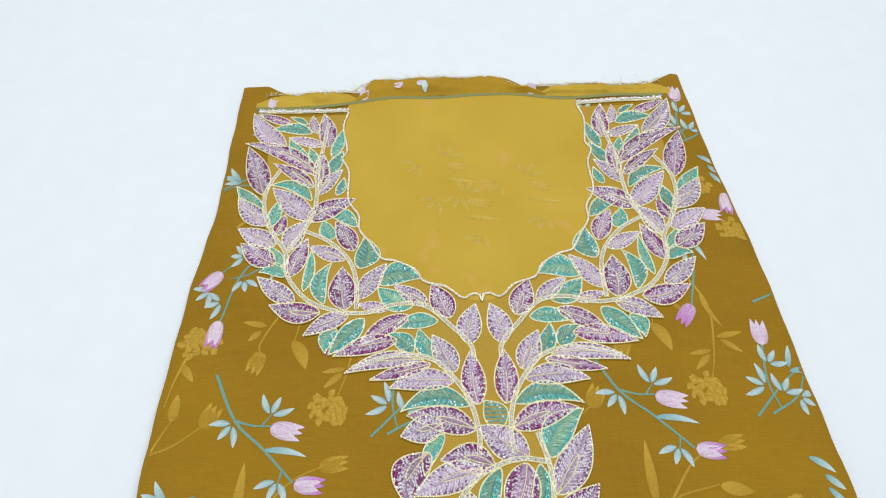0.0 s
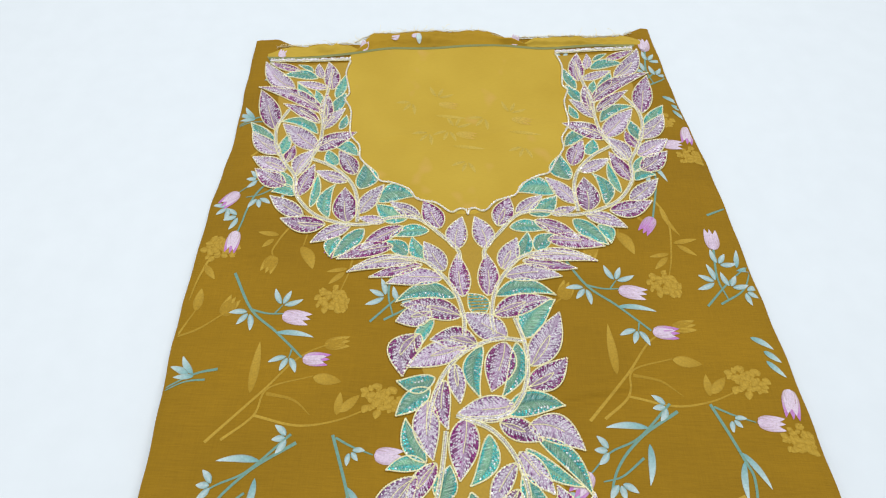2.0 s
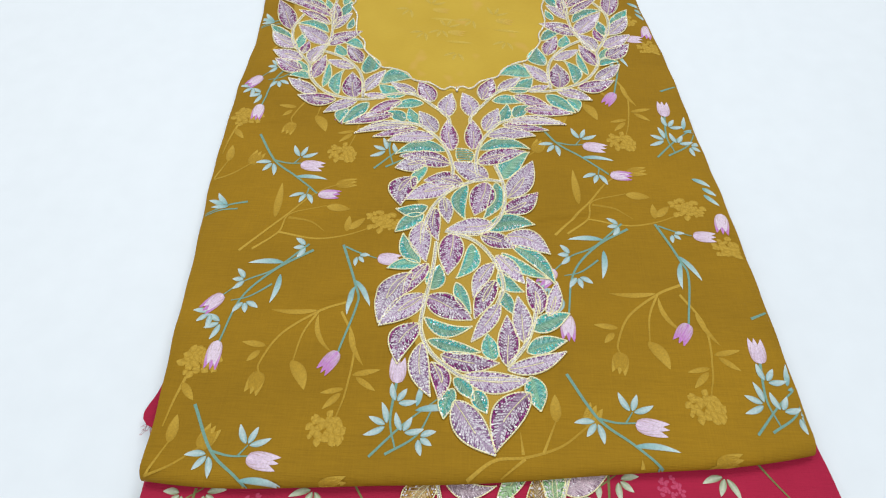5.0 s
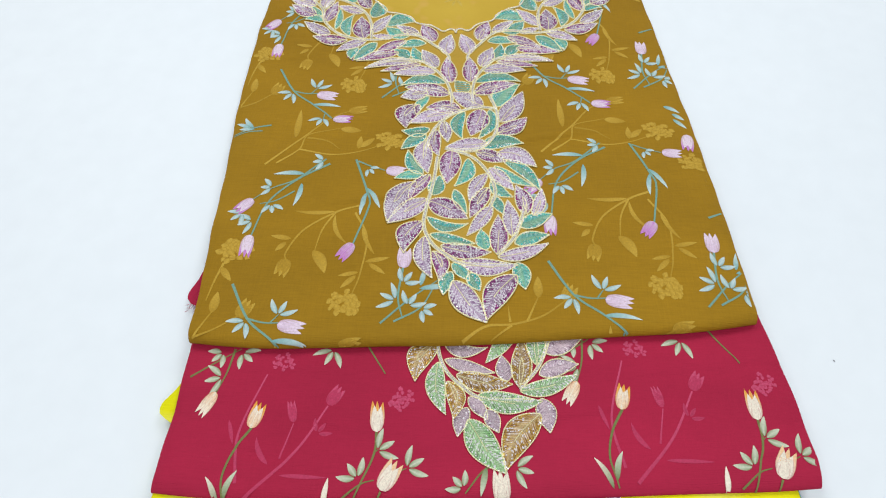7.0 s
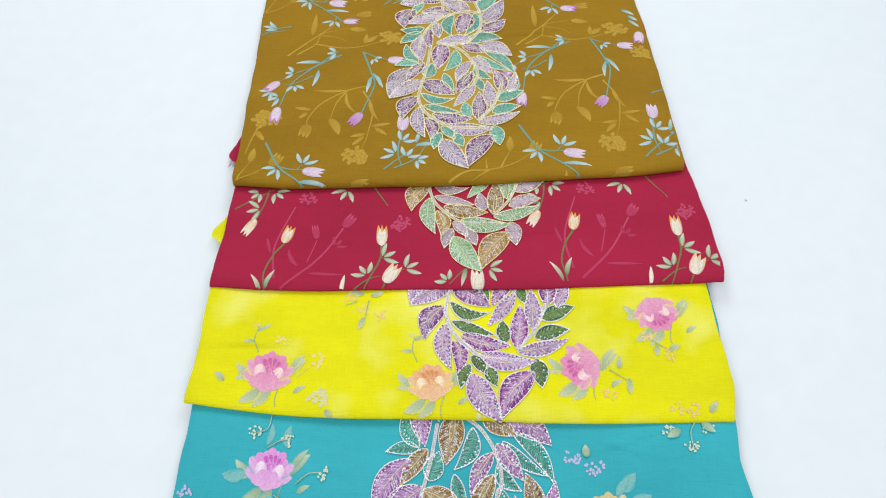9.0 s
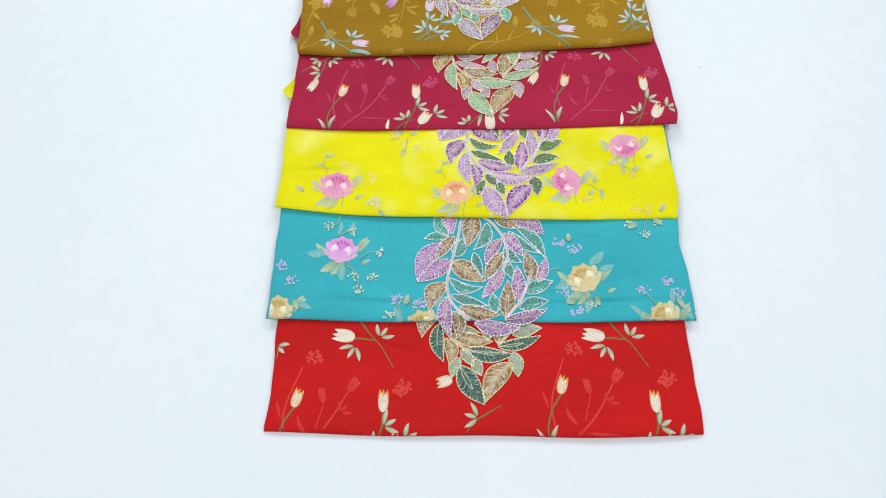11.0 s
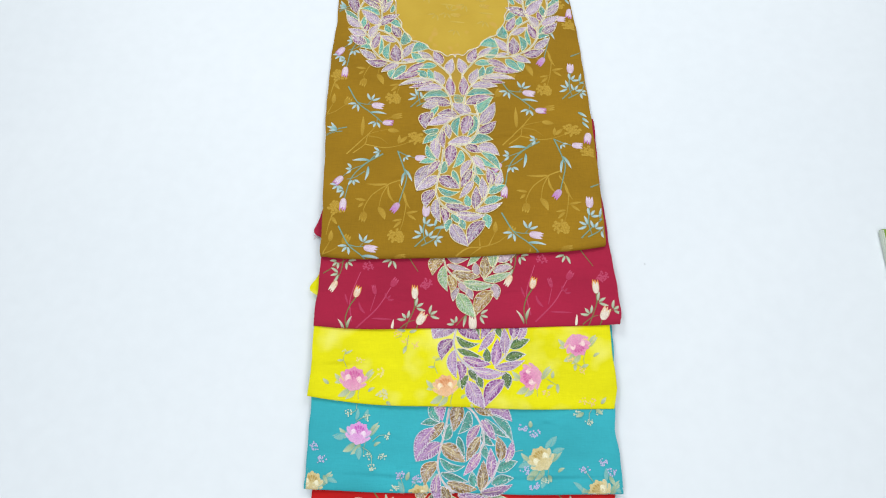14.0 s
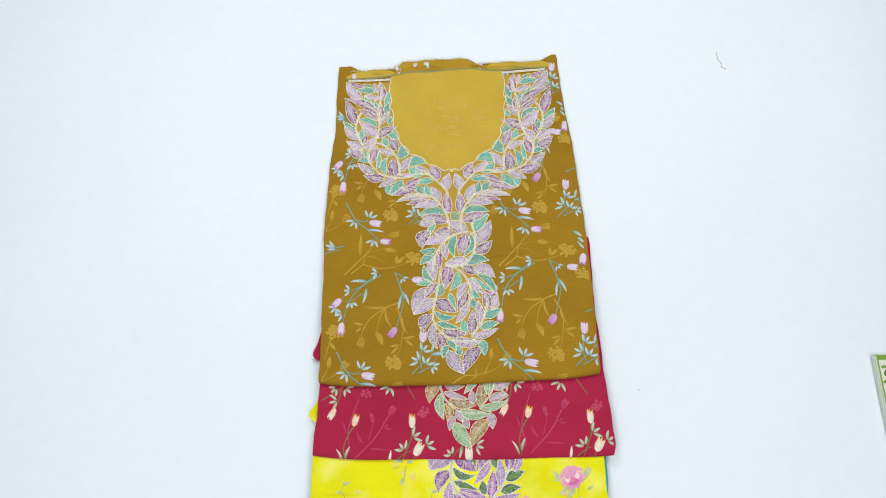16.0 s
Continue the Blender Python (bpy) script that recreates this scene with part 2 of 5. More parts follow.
# ---- print motifs ----
class Motif:
    """Collects the dyed shapes of one sprig, laid on a cloth."""

    def __init__(self, cloth, shift=(0, 0)):
        self.c, self.s = cloth, shift
        self.v, self.f, self.d, self.roots = [], [], [], []
        self.h, self.step = 0.00024, 0.000003
        self.groups, self.depth, self.ground, self.crisp = [], 0, None, 0.5

    def mark(self, name):
        if not self.depth:
            self.groups.append((name, len(self.f)))

    def strip(self, pts, width, colour, end=None, taper=0.5):
        """A stem along smooth points (millimetres)."""
        self.mark("printed_stem")
        p = np.array(pts, float) / 1000 + np.array(self.s)
        q = spline(p, 16)
        t = np.gradient(q, axis=0)
        t /= np.linalg.norm(t, axis=1)[:, None] + 1e-9
        nrm = np.c_[-t[:, 1], t[:, 0]]
        w = width / 2000 * np.linspace(1, taper, len(q))[:, None]
        self.ribbon(q + nrm * w, q - nrm * w, colour, end or colour)

    def ribbon(self, a, b, c0, c1, cm=None):
        k, n_ = len(self.v), len(a)
        self.roots.append((k + n_, k + 2 * n_, len(self.f)))
        self.h += self.step
        mid, in_ = (a + b) / 2, 0.72 if self.crisp > 0.4 else 0.55
        pts = np.concatenate([a, in_ * a + (1 - in_) * mid, mid, in_ * b + (1 - in_) * mid, b])
        ok = (pts[:, 1] > self.c.fold(pts[:, 0]) - 0.0005)
        lo = np.interp(pts[:, 1], [q[0] for q in self.c.left], [q[1] for q in self.c.left]) + 0.002
        hi = np.interp(pts[:, 1], [q[0] for q in self.c.right], [q[1] for q in self.c.right]) - 0.002
        ok &= (pts[:, 0] > lo) & (pts[:, 0] < hi) & (pts[:, 1] < self.c.top - 0.004)
        self.v.extend(self.c.points(pts[:, 0], pts[:, 1], self.h))
        t = np.linspace(0, 1, n_)[:, None]
        side = np.array(c0) * (1 - t) + np.array(c1) * t
        middle = side if cm is None else np.array(cm) * (1 - t) + (0.6 * np.array(cm) + 0.4 * np.array(c1)) * t
        hem = self.crisp * side + (1 - self.crisp) * np.array(self.ground or self.c.colour)
        for row_ in (hem, side, middle, side * 0.96, hem):
            self.d.extend(row_)
        for j in range(n_ - 1):
            for o in (0, n_, 2 * n_, 3 * n_):
                q = (o + j, o + j + 1, o + n_ + j + 1, o + n_ + j)
                if ok[list(q)].all():
                    self.f.append(tuple(k + i for i in q))

    def leaf(self, base, tip, width, c0, c1, cm=None, bow=0.0, blunt=0.8, rounded=False):
        self.mark("printed_leaf")
        b, t = (np.array(p, float) / 1000 + np.array(self.s) for p in (base, tip))
        d = t - b
        nrm = np.array([-d[1], d[0]])
        s = np.linspace(0, 1, 15)[:, None]
        line = b + d * s + nrm * bow * 4 * s * (1 - s)
        w = width / 2000 * np.sin(math.pi * s ** blunt) ** 0.8 + 0.0001
        if rounded:
            w = width / 2000 * np.sqrt(np.clip(1 - (2 * s ** 0.8 - 1) ** 2, 0, 1)) + 0.0001
        un = nrm / (np.linalg.norm(nrm) + 1e-9)
        self.ribbon(line + un * w, line - un * w, c0, c1, cm)

    def tri(self, node, aim, c0, c1, size=1.0, spread=48):
        """Three small leaves fanning from a node."""
        n0, a = np.array(node, float), np.array(aim, float)
        d = a - n0
        base, L = math.atan2(d[1], d[0]), max(12.5, np.hypot(*d) * 1.05) * size
        for k in (-1, 0, 1):
            ang = base + radians(spread) * k
            L2 = L * (1.05 if k else 0.9)
            off = n0 + 2.0 * np.array([math.cos(ang), math.sin(ang)])
            self.leaf(off, n0 + L2 * np.array([math.cos(ang), math.sin(ang)]), 4.6 * size, c0, c1, shade(c1, 0.80), 0.05 * k)

    def tulip(self, base, tip, width, edge, pale, root):
        """A cup of overlapping petals with a toothed rim."""
        self.mark("printed_tulip")
        self.depth += 1
        b, t = np.array(base, float), np.array(tip, float)
        d, first = t - b, len(self.roots)
        nn = np.array([-d[1], d[0]]) / (np.linalg.norm(d) + 1e-9)
        L = np.linalg.norm(d)
        for o, le, w, tint in ((0.02, 0.97, 0.46, edge), (-0.24, 0.94, 0.50, edge), (0.24, 0.98, 0.50, edge), (-0.15, 0.80, 0.52, pale), (0.15, 0.83, 0.52, pale), (0.0, 0.66, 0.50, pale)):
            self.leaf(b + nn * o * width * 0.15, b + d * le + nn * o * width * 1.30, width * w, root, tint, tint, 0.10 * o * width / L, 0.60)
        for o in (-0.2, -0.07, 0.08, 0.2):
            vein = tuple(0.65 * p_ + 0.35 * r_ for p_, r_ in zip(pale, root))
            self.leaf(b + nn * o * width * 0.5 + d * 0.12, b + d * 0.72 + nn * o * width, width * 0.05, root, vein, vein, 0.1 * o)
        # the petals hang together at the calyx
        hold = self.roots[first:]
        faces = [q[2] for q in hold[1:]] + [len(self.f)]
        if all(e > q[2] for q, e in zip(hold, faces)):
            self.f.extend((p[0], p[1], q[1], q[0]) for p, q in zip(hold, hold[1:]))
        self.depth -= 1

    def cluster(self, centre, size, count, c0, c1, seed=0, fine=1.0):
        """A head of many tiny florets."""
        self.mark("printed_floret_head")
        self.depth += 1
        r = random.Random(seed)
        for _ in range(count):
            a, q = r.uniform(0, 6.28), size * math.sqrt(r.random())
            x, y = centre[0] + q * math.cos(a), centre[1] + q * math.sin(a) * 0.8
            e = r.uniform(0, 6.28)
            s = size * r.uniform(0.5, 0.8) * fine
            self.leaf((x, y), (x + s * math.cos(e), y + s * math.sin(e)), s * 0.8, c0, c1, c1)
        self.depth -= 1

    def rose(self, centre, size, deep, mid, pale, turn=0.0):
        """A cupped blossom: frilled back petals, a wide lower bowl and two pale petals in the heart."""
        self.mark("printed_blossom")
        self.depth += 1
        c, up = np.array(centre, float), turn + 1.2
        light = tuple(0.6 * a + 0.4 * b_ for a, b_ in zip(mid, pale))

        def petal(angle, start, end, width, c0, c1, cm, bow=0.0, off=(0, 0)):
            e = np.array([math.cos(up + angle), math.sin(up + angle)])
            n_ = np.array([math.cos(up) * off[1] - math.sin(up) * off[0], math.sin(up) * off[1] + math.cos(up) * off[0]]) * size
            self.leaf(c + n_ + e * size * start, c + n_ + e * size * end, size * width, c0, c1, cm, bow, 0.7, True)

        for a in (-1.75, 1.75, -1.25, 1.25):
            petal(a, 0.0, 0.56, 0.34, mid, light, mid, 0.1 * a)
        outer, self.ground = self.ground, mid
        for a in (-0.95, -0.55, -0.2, 0.15, 0.5, 0.9):
            petal(a, 0.0, 0.46 + 0.03 * math.sin(a * 9), 0.27, deep, shade(mid, 1.05), mid, 0.05 * a)
        for a in (-0.6, -0.2, 0.2, 0.6):
            petal(a, 0.02, 0.33, 0.16, mid, deep, deep, 0.05 * a)
        for a in (2.35, -2.35, 3.14):
            petal(a, -0.12, 0.46, 0.44, deep, light, mid, 0.04 * a)
        for k in (-1, 1):
            petal(0.35 * k, -0.12, 0.23, 0.29, light, shade(pale, 1.08), shade(pale, 1.04), 0.05 * k, (0.17 * k, -0.07))
        for a in (2.7, -2.7):
            petal(a, 0.05, 0.40, 0.34, mid, light, mid)
        self.ground = outer
        self.depth -= 1

    def finish(self, thing, name, label=""):
        """Stems become the sprig; each leaf and flower is a piece of it."""
        v, d, f = np.array(self.v), np.array(self.d), self.f
        ends = [g[1] for g in self.groups[1:]] + [len(f)]
        stems, rest = [], []
        for (kind, start), end in zip(self.groups, ends):
            if kind == "printed_stem" and not stems:
                stems = f[start:end]
            elif end > start:
                rest.append((kind, f[start:end]))

        def make(kind, faces, parent, lab=""):
            used = np.unique(np.array(faces).ravel())
            mp = np.full(len(v), -1)
            mp[used] = np.arange(len(used))
            return mesh_object(kind, v[used], mp[np.array(faces)], PRINT, parent, lab, dye=d[used])

        owner = make(name, stems, thing, label) if stems else thing
        for kind, faces in rest:
            make(kind, faces, owner)


def spline(p, per):
    """Catmull-Rom through the points."""
    if len(p) == 2:
        return p[0] + (p[1] - p[0]) * np.linspace(0, 1, per + 1)[:, None]
    q = np.vstack([2 * p[0] - p[1], p, 2 * p[-1] - p[-2]])
    out = []
    for i in range(1, len(q) - 2):
        t = np.linspace(0, 1, per, endpoint=False)[:, None]
        a, b_, c, d = q[i - 1], q[i], q[i + 1], q[i + 2]
        out.append(0.5 * (2 * b_ + (c - a) * t + (2 * a - 5 * b_ + 4 * c - d) * t * t + (3 * b_ - a - 3 * c + d) * t ** 3))
    return np.vstack(out + [p[-1:]])


# ---- embroidery ----
BEAD = bmesh.new()
bmesh.ops.create_icosphere(BEAD, subdivisions=1, radius=1)
BEAD_V = np.array([v.co[:] for v in BEAD.verts])
BEAD_F = np.array([[v.index for v in f.verts] for f in BEAD.faces])
BEAD.free()
GEM_V = np.array([(1, 0, 0), (-1, 0, 0), (0, 1, 0), (0, -1, 0), (0, 0, 1), (0, 0, -1)], float) * 1.12
GEM_F = np.array([(0, 2, 4), (2, 1, 4), (1, 3, 4), (3, 0, 4), (2, 0, 5), (1, 2, 5), (3, 1, 5), (0, 3, 5)])


def beads(name, places, radii, mat, parent, label="", squash=0.7, small=False, along=None):
    shape_v, shape_f = (GEM_V, GEM_F) if small else (BEAD_V, BEAD_F)
    places, radii = np.array(places), np.array(radii)
    if not len(places):
        return
    q = np.random.RandomState(len(places)).normal(size=(len(places), 4))
    q /= np.linalg.norm(q, axis=1)[:, None]
    w_, x_, y_, z_ = q.T
    rot = np.stack([1 - 2 * (y_ * y_ + z_ * z_), 2 * (x_ * y_ - z_ * w_), 2 * (x_ * z_ + y_ * w_), 2 * (x_ * y_ + z_ * w_), 1 - 2 * (x_ * x_ + z_ * z_), 2 * (y_ * z_ - x_ * w_), 2 * (x_ * z_ - y_ * w_), 2 * (y_ * z_ + x_ * w_), 1 - 2 * (x_ * x_ + y_ * y_)], -1).reshape(-1, 3, 3)
    v = np.einsum("nij,kj->nki", rot, shape_v) * radii[:, None, None] * np.array([1, 1, squash])
    if along is not None:
        # bugle beads: long along the stitch
        e = np.array(along)
        e = np.c_[e, np.zeros(len(e))] / (np.linalg.norm(e, axis=1)[:, None] + 1e-9)
        side = np.c_[-e[:, 1], e[:, 0], e[:, 2]]
        v = (shape_v[None, :, :1] * e[:, None] * 1.75 + shape_v[None, :, 1:2] * side[:, None] + shape_v[None, :, 2:] * np.array([0, 0, 0.8])) * radii[:, None, None]
    v = (places[:, None, :] + v).reshape(-1, 3)
    f = (shape_f[None] + (np.arange(len(places)) * len(shape_v))[:, None, None]).reshape(-1, 3)
    mesh_object(name, v, f, mat, parent, label, smooth=False)["kind"] = "stuff"


def cord_mesh(lines, radius, sides=5, beaded=0.22):
    vs, fs, k = [], [], 0
    for p in lines:
        p = np.asarray(p)
        t = np.gradient(p, axis=0)
        t /= np.linalg.norm(t, axis=1)[:, None] + 1e-9
        s = np.cross(t, [0, 0, 1.0])
        s /= np.linalg.norm(s, axis=1)[:, None] + 1e-9
        up = np.cross(s, t)
        wob = radius * (1 + beaded * np.sin(np.arange(len(p)) * 2.9))[:, None]
        ring = [p + s * wob * math.cos(a) + up * wob * math.sin(a) for a in np.linspace(0, 2 * math.pi, sides, endpoint=False)]
        vs.append(np.stack(ring, 1).reshape(-1, 3))
        i = np.arange(len(p) - 1)[:, None] * sides + np.arange(sides)[None]
        j = np.arange(len(p) - 1)[:, None] * sides + (np.arange(sides)[None] + 1) % sides
        fs.append(np.stack([i, j, j + sides, i + sides], -1).reshape(-1, 4) + k)
        k += len(p) * sides
    return np.vstack(vs), np.vstack(fs)


def resample(p, step):
    d = np.r_[0, np.cumsum(np.linalg.norm(np.diff(p, axis=0), axis=1))]
    n_ = max(2, int(d[-1] / step) + 1)
    q = np.linspace(0, d[-1], n_)
    return np.c_[np.interp(q, d, p[:, 0]), np.interp(q, d, p[:, 1])]


def leaf_shape(u, v, angle, length, width, bow, mirror=1):
    a = radians(angle)
    d = np.array([math.cos(a), math.sin(a)])
    nn = np.array([-d[1], d[0]])
    b = np.array([u, v]) / 1000
    L, W, B = length * 1.06 / 1000, width * 1.13 / 1000, bow / 1000

    def at(s, c):
        s, c = np.asarray(s, float), np.asarray(c, float)
        s = np.clip(s, 0, 1)
        h = 0.5 * W * 3.75 * s ** 0.78 * (1 - s) ** 1.12
        p = b + d * (L * s)[..., None] + nn * (4 * B * s * (1 - s) + c * h)[..., None]
        return p * np.array([mirror, 1])
    return at, L, W


def stitched_leaf(cloth, thing, row, look_, mirror=1, rnd=random):
    kind, u, v, angle, length, width, bow = row
    at, L, W = leaf_shape(u, v, angle, length, width, bow, mirror)
    mid = at(np.array(0.5), np.array(0.0))
    if mid[1] < cloth.fold(mid[0]) - 0.01:
        return
    edge, heart, bead_a, bead_b = look_[kind]
    ns, nc = max(15, int(L / 0.0011)), 9
    s, c = np.meshgrid(np.linspace(0.0, 1.0, ns), np.linspace(-1, 1, nc), indexing="ij")
    p = at(s, c).reshape(-1, 2)
    dome = (0.0009 + 0.0007 * (1 - c ** 2) * (1 if kind != "T" else 0.35)).ravel()
    q = cloth.points(p[:, 0], p[:, 1], 0)
    q[:, 2] += dome
    stitch = np.floor((s * L - np.abs(c) * W * 0.33) / 0.0016 + 9 * (c > 0)).astype(int)
    ragged = np.array([rnd.random() for _ in range(97)])[stitch % 97]
    w = smooth01((np.abs(c) - (0.10 if kind == "M" else 0.40) - 0.45 * ragged) / 0.15)
    netted = kind == "T" and look_ in (ON_MUSTARD, ON_BLUE)
    if netted:
        w = smooth01((np.sin((c + 1) * 5.0 + s * 2) - 0.2) / 0.6) * 0.75
    jit = rnd.uniform(0.72, 1.15) * (0.9 + 0.2 * np.array([[rnd.random()] * nc for _ in range(ns)]))
    tone = 1.0 if look_ is ON_MUSTARD else 0.85
    dye = tone * (np.array(edge) * w[..., None] + np.array(heart) * (1 - w[..., None])) * jit[..., None]
    uv = np.stack([s * L * 1000 - np.abs(c) * W * 330 + (c > 0) * 37.0, np.abs(c) * W * 120], -1) * (1.0 if kind != "T" else 2.4)
    ob = mesh_object("embroidered_leaf", q, grid_faces(ns, nc)[:, ::mirror], STITCH, thing, LEAF_LABEL.get((id(look_), kind), ""), dye=dye.reshape(-1, 3), uv=uv.reshape(-1, 2))
    # seed-bead cord round the outline and along the rib
    k_n = max(18, int(L / 0.0008))
    t = np.linspace(0, 1, k_n)
    lines = [cloth.points(*at(t, np.full(k_n, k)).T, 0.0011) for k in (-1.0, 1.0)]
    thin = 1.0 if look_ is ON_MUSTARD else 0.75
    cv, cf = cord_mesh(lines, (0.00066 if L > 0.028 else 0.00056) * thin, 5, 0.45)
    mesh_object("cord_outline", cv, cf, SILVER if look_ in (ON_YELLOW, ON_BLUE) else CORD, ob)
    if kind != "T" and L > 0.022:
        # the rib, or a narrow pointed loop, in finer thread
        t2 = np.linspace(0.0, 0.58, k_n // 2)
        loop = 0.20 * np.sin(math.pi * t2 / 0.58) ** 0.7 if rnd.random() < 0.35 else 0.03 + 0.04 * np.sin(t2 * 7)
        lines = [cloth.points(*at(t2, k * loop).T, 0.0017) for k in ((-1.0, 1.0) if np.max(loop) > 0.1 else (1.0,))]
        cv, cf = cord_mesh(lines, 0.00042 * thin, 4, 0.45)
        mesh_object("cord_rib", cv, cf, CORD, ob)
    # rows of beads inside the outline, closely set: round seeds at the rim, bugles slanting from the rib
    rim, rim_pale, fill, fill_dir, deep, deep_dir = [], [], [], [], [], []
    n_in = max(1, int(W * 0.5 / 0.0017))
    net = 1 if rnd.random() < 0.5 else -1
    axis = np.array([math.cos(radians(angle)) * mirror, math.sin(radians(angle))])
    across = np.array([-axis[1], axis[0]])
    for i in range(n_in):
        k = 0.84 - 0.82 * i / n_in
        for sgn in (-1, 1):
            ln = resample(at(np.linspace(0.05 + 0.06 * i, 0.965 - 0.05 * i, 40), np.full(40, sgn * k)), 0.0019 if i < 1 else 0.0023)
            ln = ln + np.array([[rnd.uniform(-1, 1), rnd.uniform(-1, 1)] for _ in ln]) * 0.00025
            slant = axis + across * sgn * mirror * rnd.uniform(0.35, 0.7)
            for j, x in enumerate(ln):
                if kind == "T":
                    if i < 1 or (sgn == net and i < 3):
                        (rim_pale if rnd.random() < 0.22 else rim).append(x)
                elif i < 1:
                    (rim_pale if (j % 2 if kind == "L" else rnd.random() < 0.33) else rim).append(x)
                elif rnd.random() < (0.86 if look_ is ON_MUSTARD else 0.50):
                    dark = rnd.random() < (0.34 if kind == "M" and i < 2 else 0.08) + (0.16 if look_ is not ON_MUSTARD else 0)
                    (deep if dark else fill).append(x)
                    (deep_dir if dark else fill_dir).append(slant + np.array([rnd.uniform(-0.2, 0.2), rnd.uniform(-0.2, 0.2)]))
    lift = 0.0012 if kind != "T" else 0.0009
    if rim:
        rim = np.array(rim)
        beads("beading", cloth.points(rim[:, 0], rim[:, 1], lift), [rnd.uniform(0.00062, 0.00092) for _ in rim], bead_a, ob)
    # pale rim seeds, with white ones set in as sparkle
    if rim_pale:
        rim_pale = np.array(rim_pale)
        beads("white_glint_beading", cloth.points(rim_pale[:, 0], rim_pale[:, 1], lift + 0.0003), [rnd.uniform(0.00055, 0.00088) for _ in rim_pale], SPARK, ob)
    if fill:
        fill = np.array(fill)
        beads("silver_beading", cloth.points(fill[:, 0], fill[:, 1], 0.0016), [rnd.uniform(0.00042, 0.00070) for _ in fill], bead_b, ob, small=True, along=fill_dir)
    if deep:
        deep = np.array(deep)
        beads("bugle_beading", cloth.points(deep[:, 0], deep[:, 1], 0.0016), [rnd.uniform(0.00042, 0.00066) for _ in deep], bead_a, ob, small=True, along=deep_dir)


def stitched_stem(cloth, thing, pts, width=3.8, mirror=1, rnd=random):
    p = spline(np.array(pts, float) / 1000 * np.array([mirror, 1]), 12)
    ok = p[:, 1] > cloth.fold(p[:, 0])
    p = p[ok]
    if len(p) < 4:
        return
    p = resample(p, 0.0016)
    t = np.gradient(p, axis=0)
    t /= np.linalg.norm(t, axis=1)[:, None]
    nn = np.c_[-t[:, 1], t[:, 0]] * width / 2000
    a, b_ = p + nn, p - nn
    q = np.vstack([cloth.points(*a.T, 0.0008), cloth.points(*p.T, 0.0015), cloth.points(*b_.T, 0.0008)])
    k = len(p)
    i = np.arange(k - 1)
    f = np.vstack([np.c_[i, i + 1, i + k + 1, i + k], np.c_[i + k, i + k + 1, i + 2 * k + 1, i + 2 * k]])
    uv = np.tile(np.c_[np.arange(k) * 1.6, np.zeros(k)], (3, 1))
    ob = mesh_object("embroidered_stem", q, f, STITCH, thing, "silver couched stem edged in cream cord", dye=np.tile((0.46, 0.43, 0.36), (3 * k, 1)), uv=uv)
    fine = [resample(e, 0.0008) for e in (a, b_)]
    cv, cf = cord_mesh([cloth.points(*e.T, 0.0012) for e in fine], 0.00062 if cloth is mustard else 0.00045, 5, 0.45)
    mesh_object("cord_outline", cv, cf, SILVER if cloth in (yellow, blue) else CORD, ob)
    pb = p.copy()
    pb = pb + np.array([[rnd.uniform(-1, 1), rnd.uniform(-1, 1)] for _ in pb]) * 0.0003
    beads("silver_beading", cloth.points(*pb.T, 0.0017), [rnd.uniform(0.0005, 0.0008) for _ in pb], SILVER, ob, small=True)


# ---- embroidery design, millimetres from its lower point: kind, foot u, v, angle, length, width, bow ----
YOKE_LEAVES, LOWER_LEAVES = [], []
YOKE_LEAVES += [
    ("M", -160, 557, 157, 33, 8, -0),
    ("L", -164, 531, 128, 50, 16, 5),
    ("T", -146, 556, 148, 18, 5, -1),
    ("T", -141, 545, 171, 35, 11, -4),
    ("L", -135, 544, 105, 22, 8, 2),
    ("M", -125, 527, 98, 39, 14, -1),
    ("T", -121, 515, 75, 31, 9, -1),
    ("L", -130, 529, 160, 32, 9, 0),
    ("M", -132, 495, 149, 76, 14, -7),
    ("T", -142, 510, 123, 33, 10, 2),
    ("T", -136, 503, 104, 24, 8, -1),
    ("M", -179, 478, 109, 54, 17, -1),
    ("M", -136, 483, 143, 44, 10, -2),
    ("M", -130, 485, 91, 35, 12, 0),
    ("T", -122, 497, 66, 25, 10, 1),
    ("L", -132, 475, 51, 31, 11, 2),
    ("T", -116, 474, 72, 18, 7, -1),
]
YOKE_LEAVES += [
    ("T", -137, 469, 154, 40, 10, -8),
    ("L", -136, 449, 135, 48, 17, 0),
    ("M", -140, 448, 28, 43, 16, 2),
    ("T", -98, 441, 152, 35, 11, -5),
    ("T", -178, 457, 129, 38, 12, -0),
    ("T", -172, 443, 76, 28, 10, -1),
    ("L", -171, 446, 134, 40, 15, 3),
    ("M", -166, 434, 71, 22, 9, -1),
    ("L", -164, 425, 151, 35, 15, 0),
    ("L", -154, 420, 63, 30, 15, 3),
    ("M", -163, 407, 144, 34, 16, 1),
    ("T", -157, 405, 120, 21, 8, 0),
    ("M", -151, 395, 70, 36, 13, -0),
    ("T", -117, 429, 115, 20, 11, 2),
    ("M", -100, 417, 118, 32, 14, -1),
]
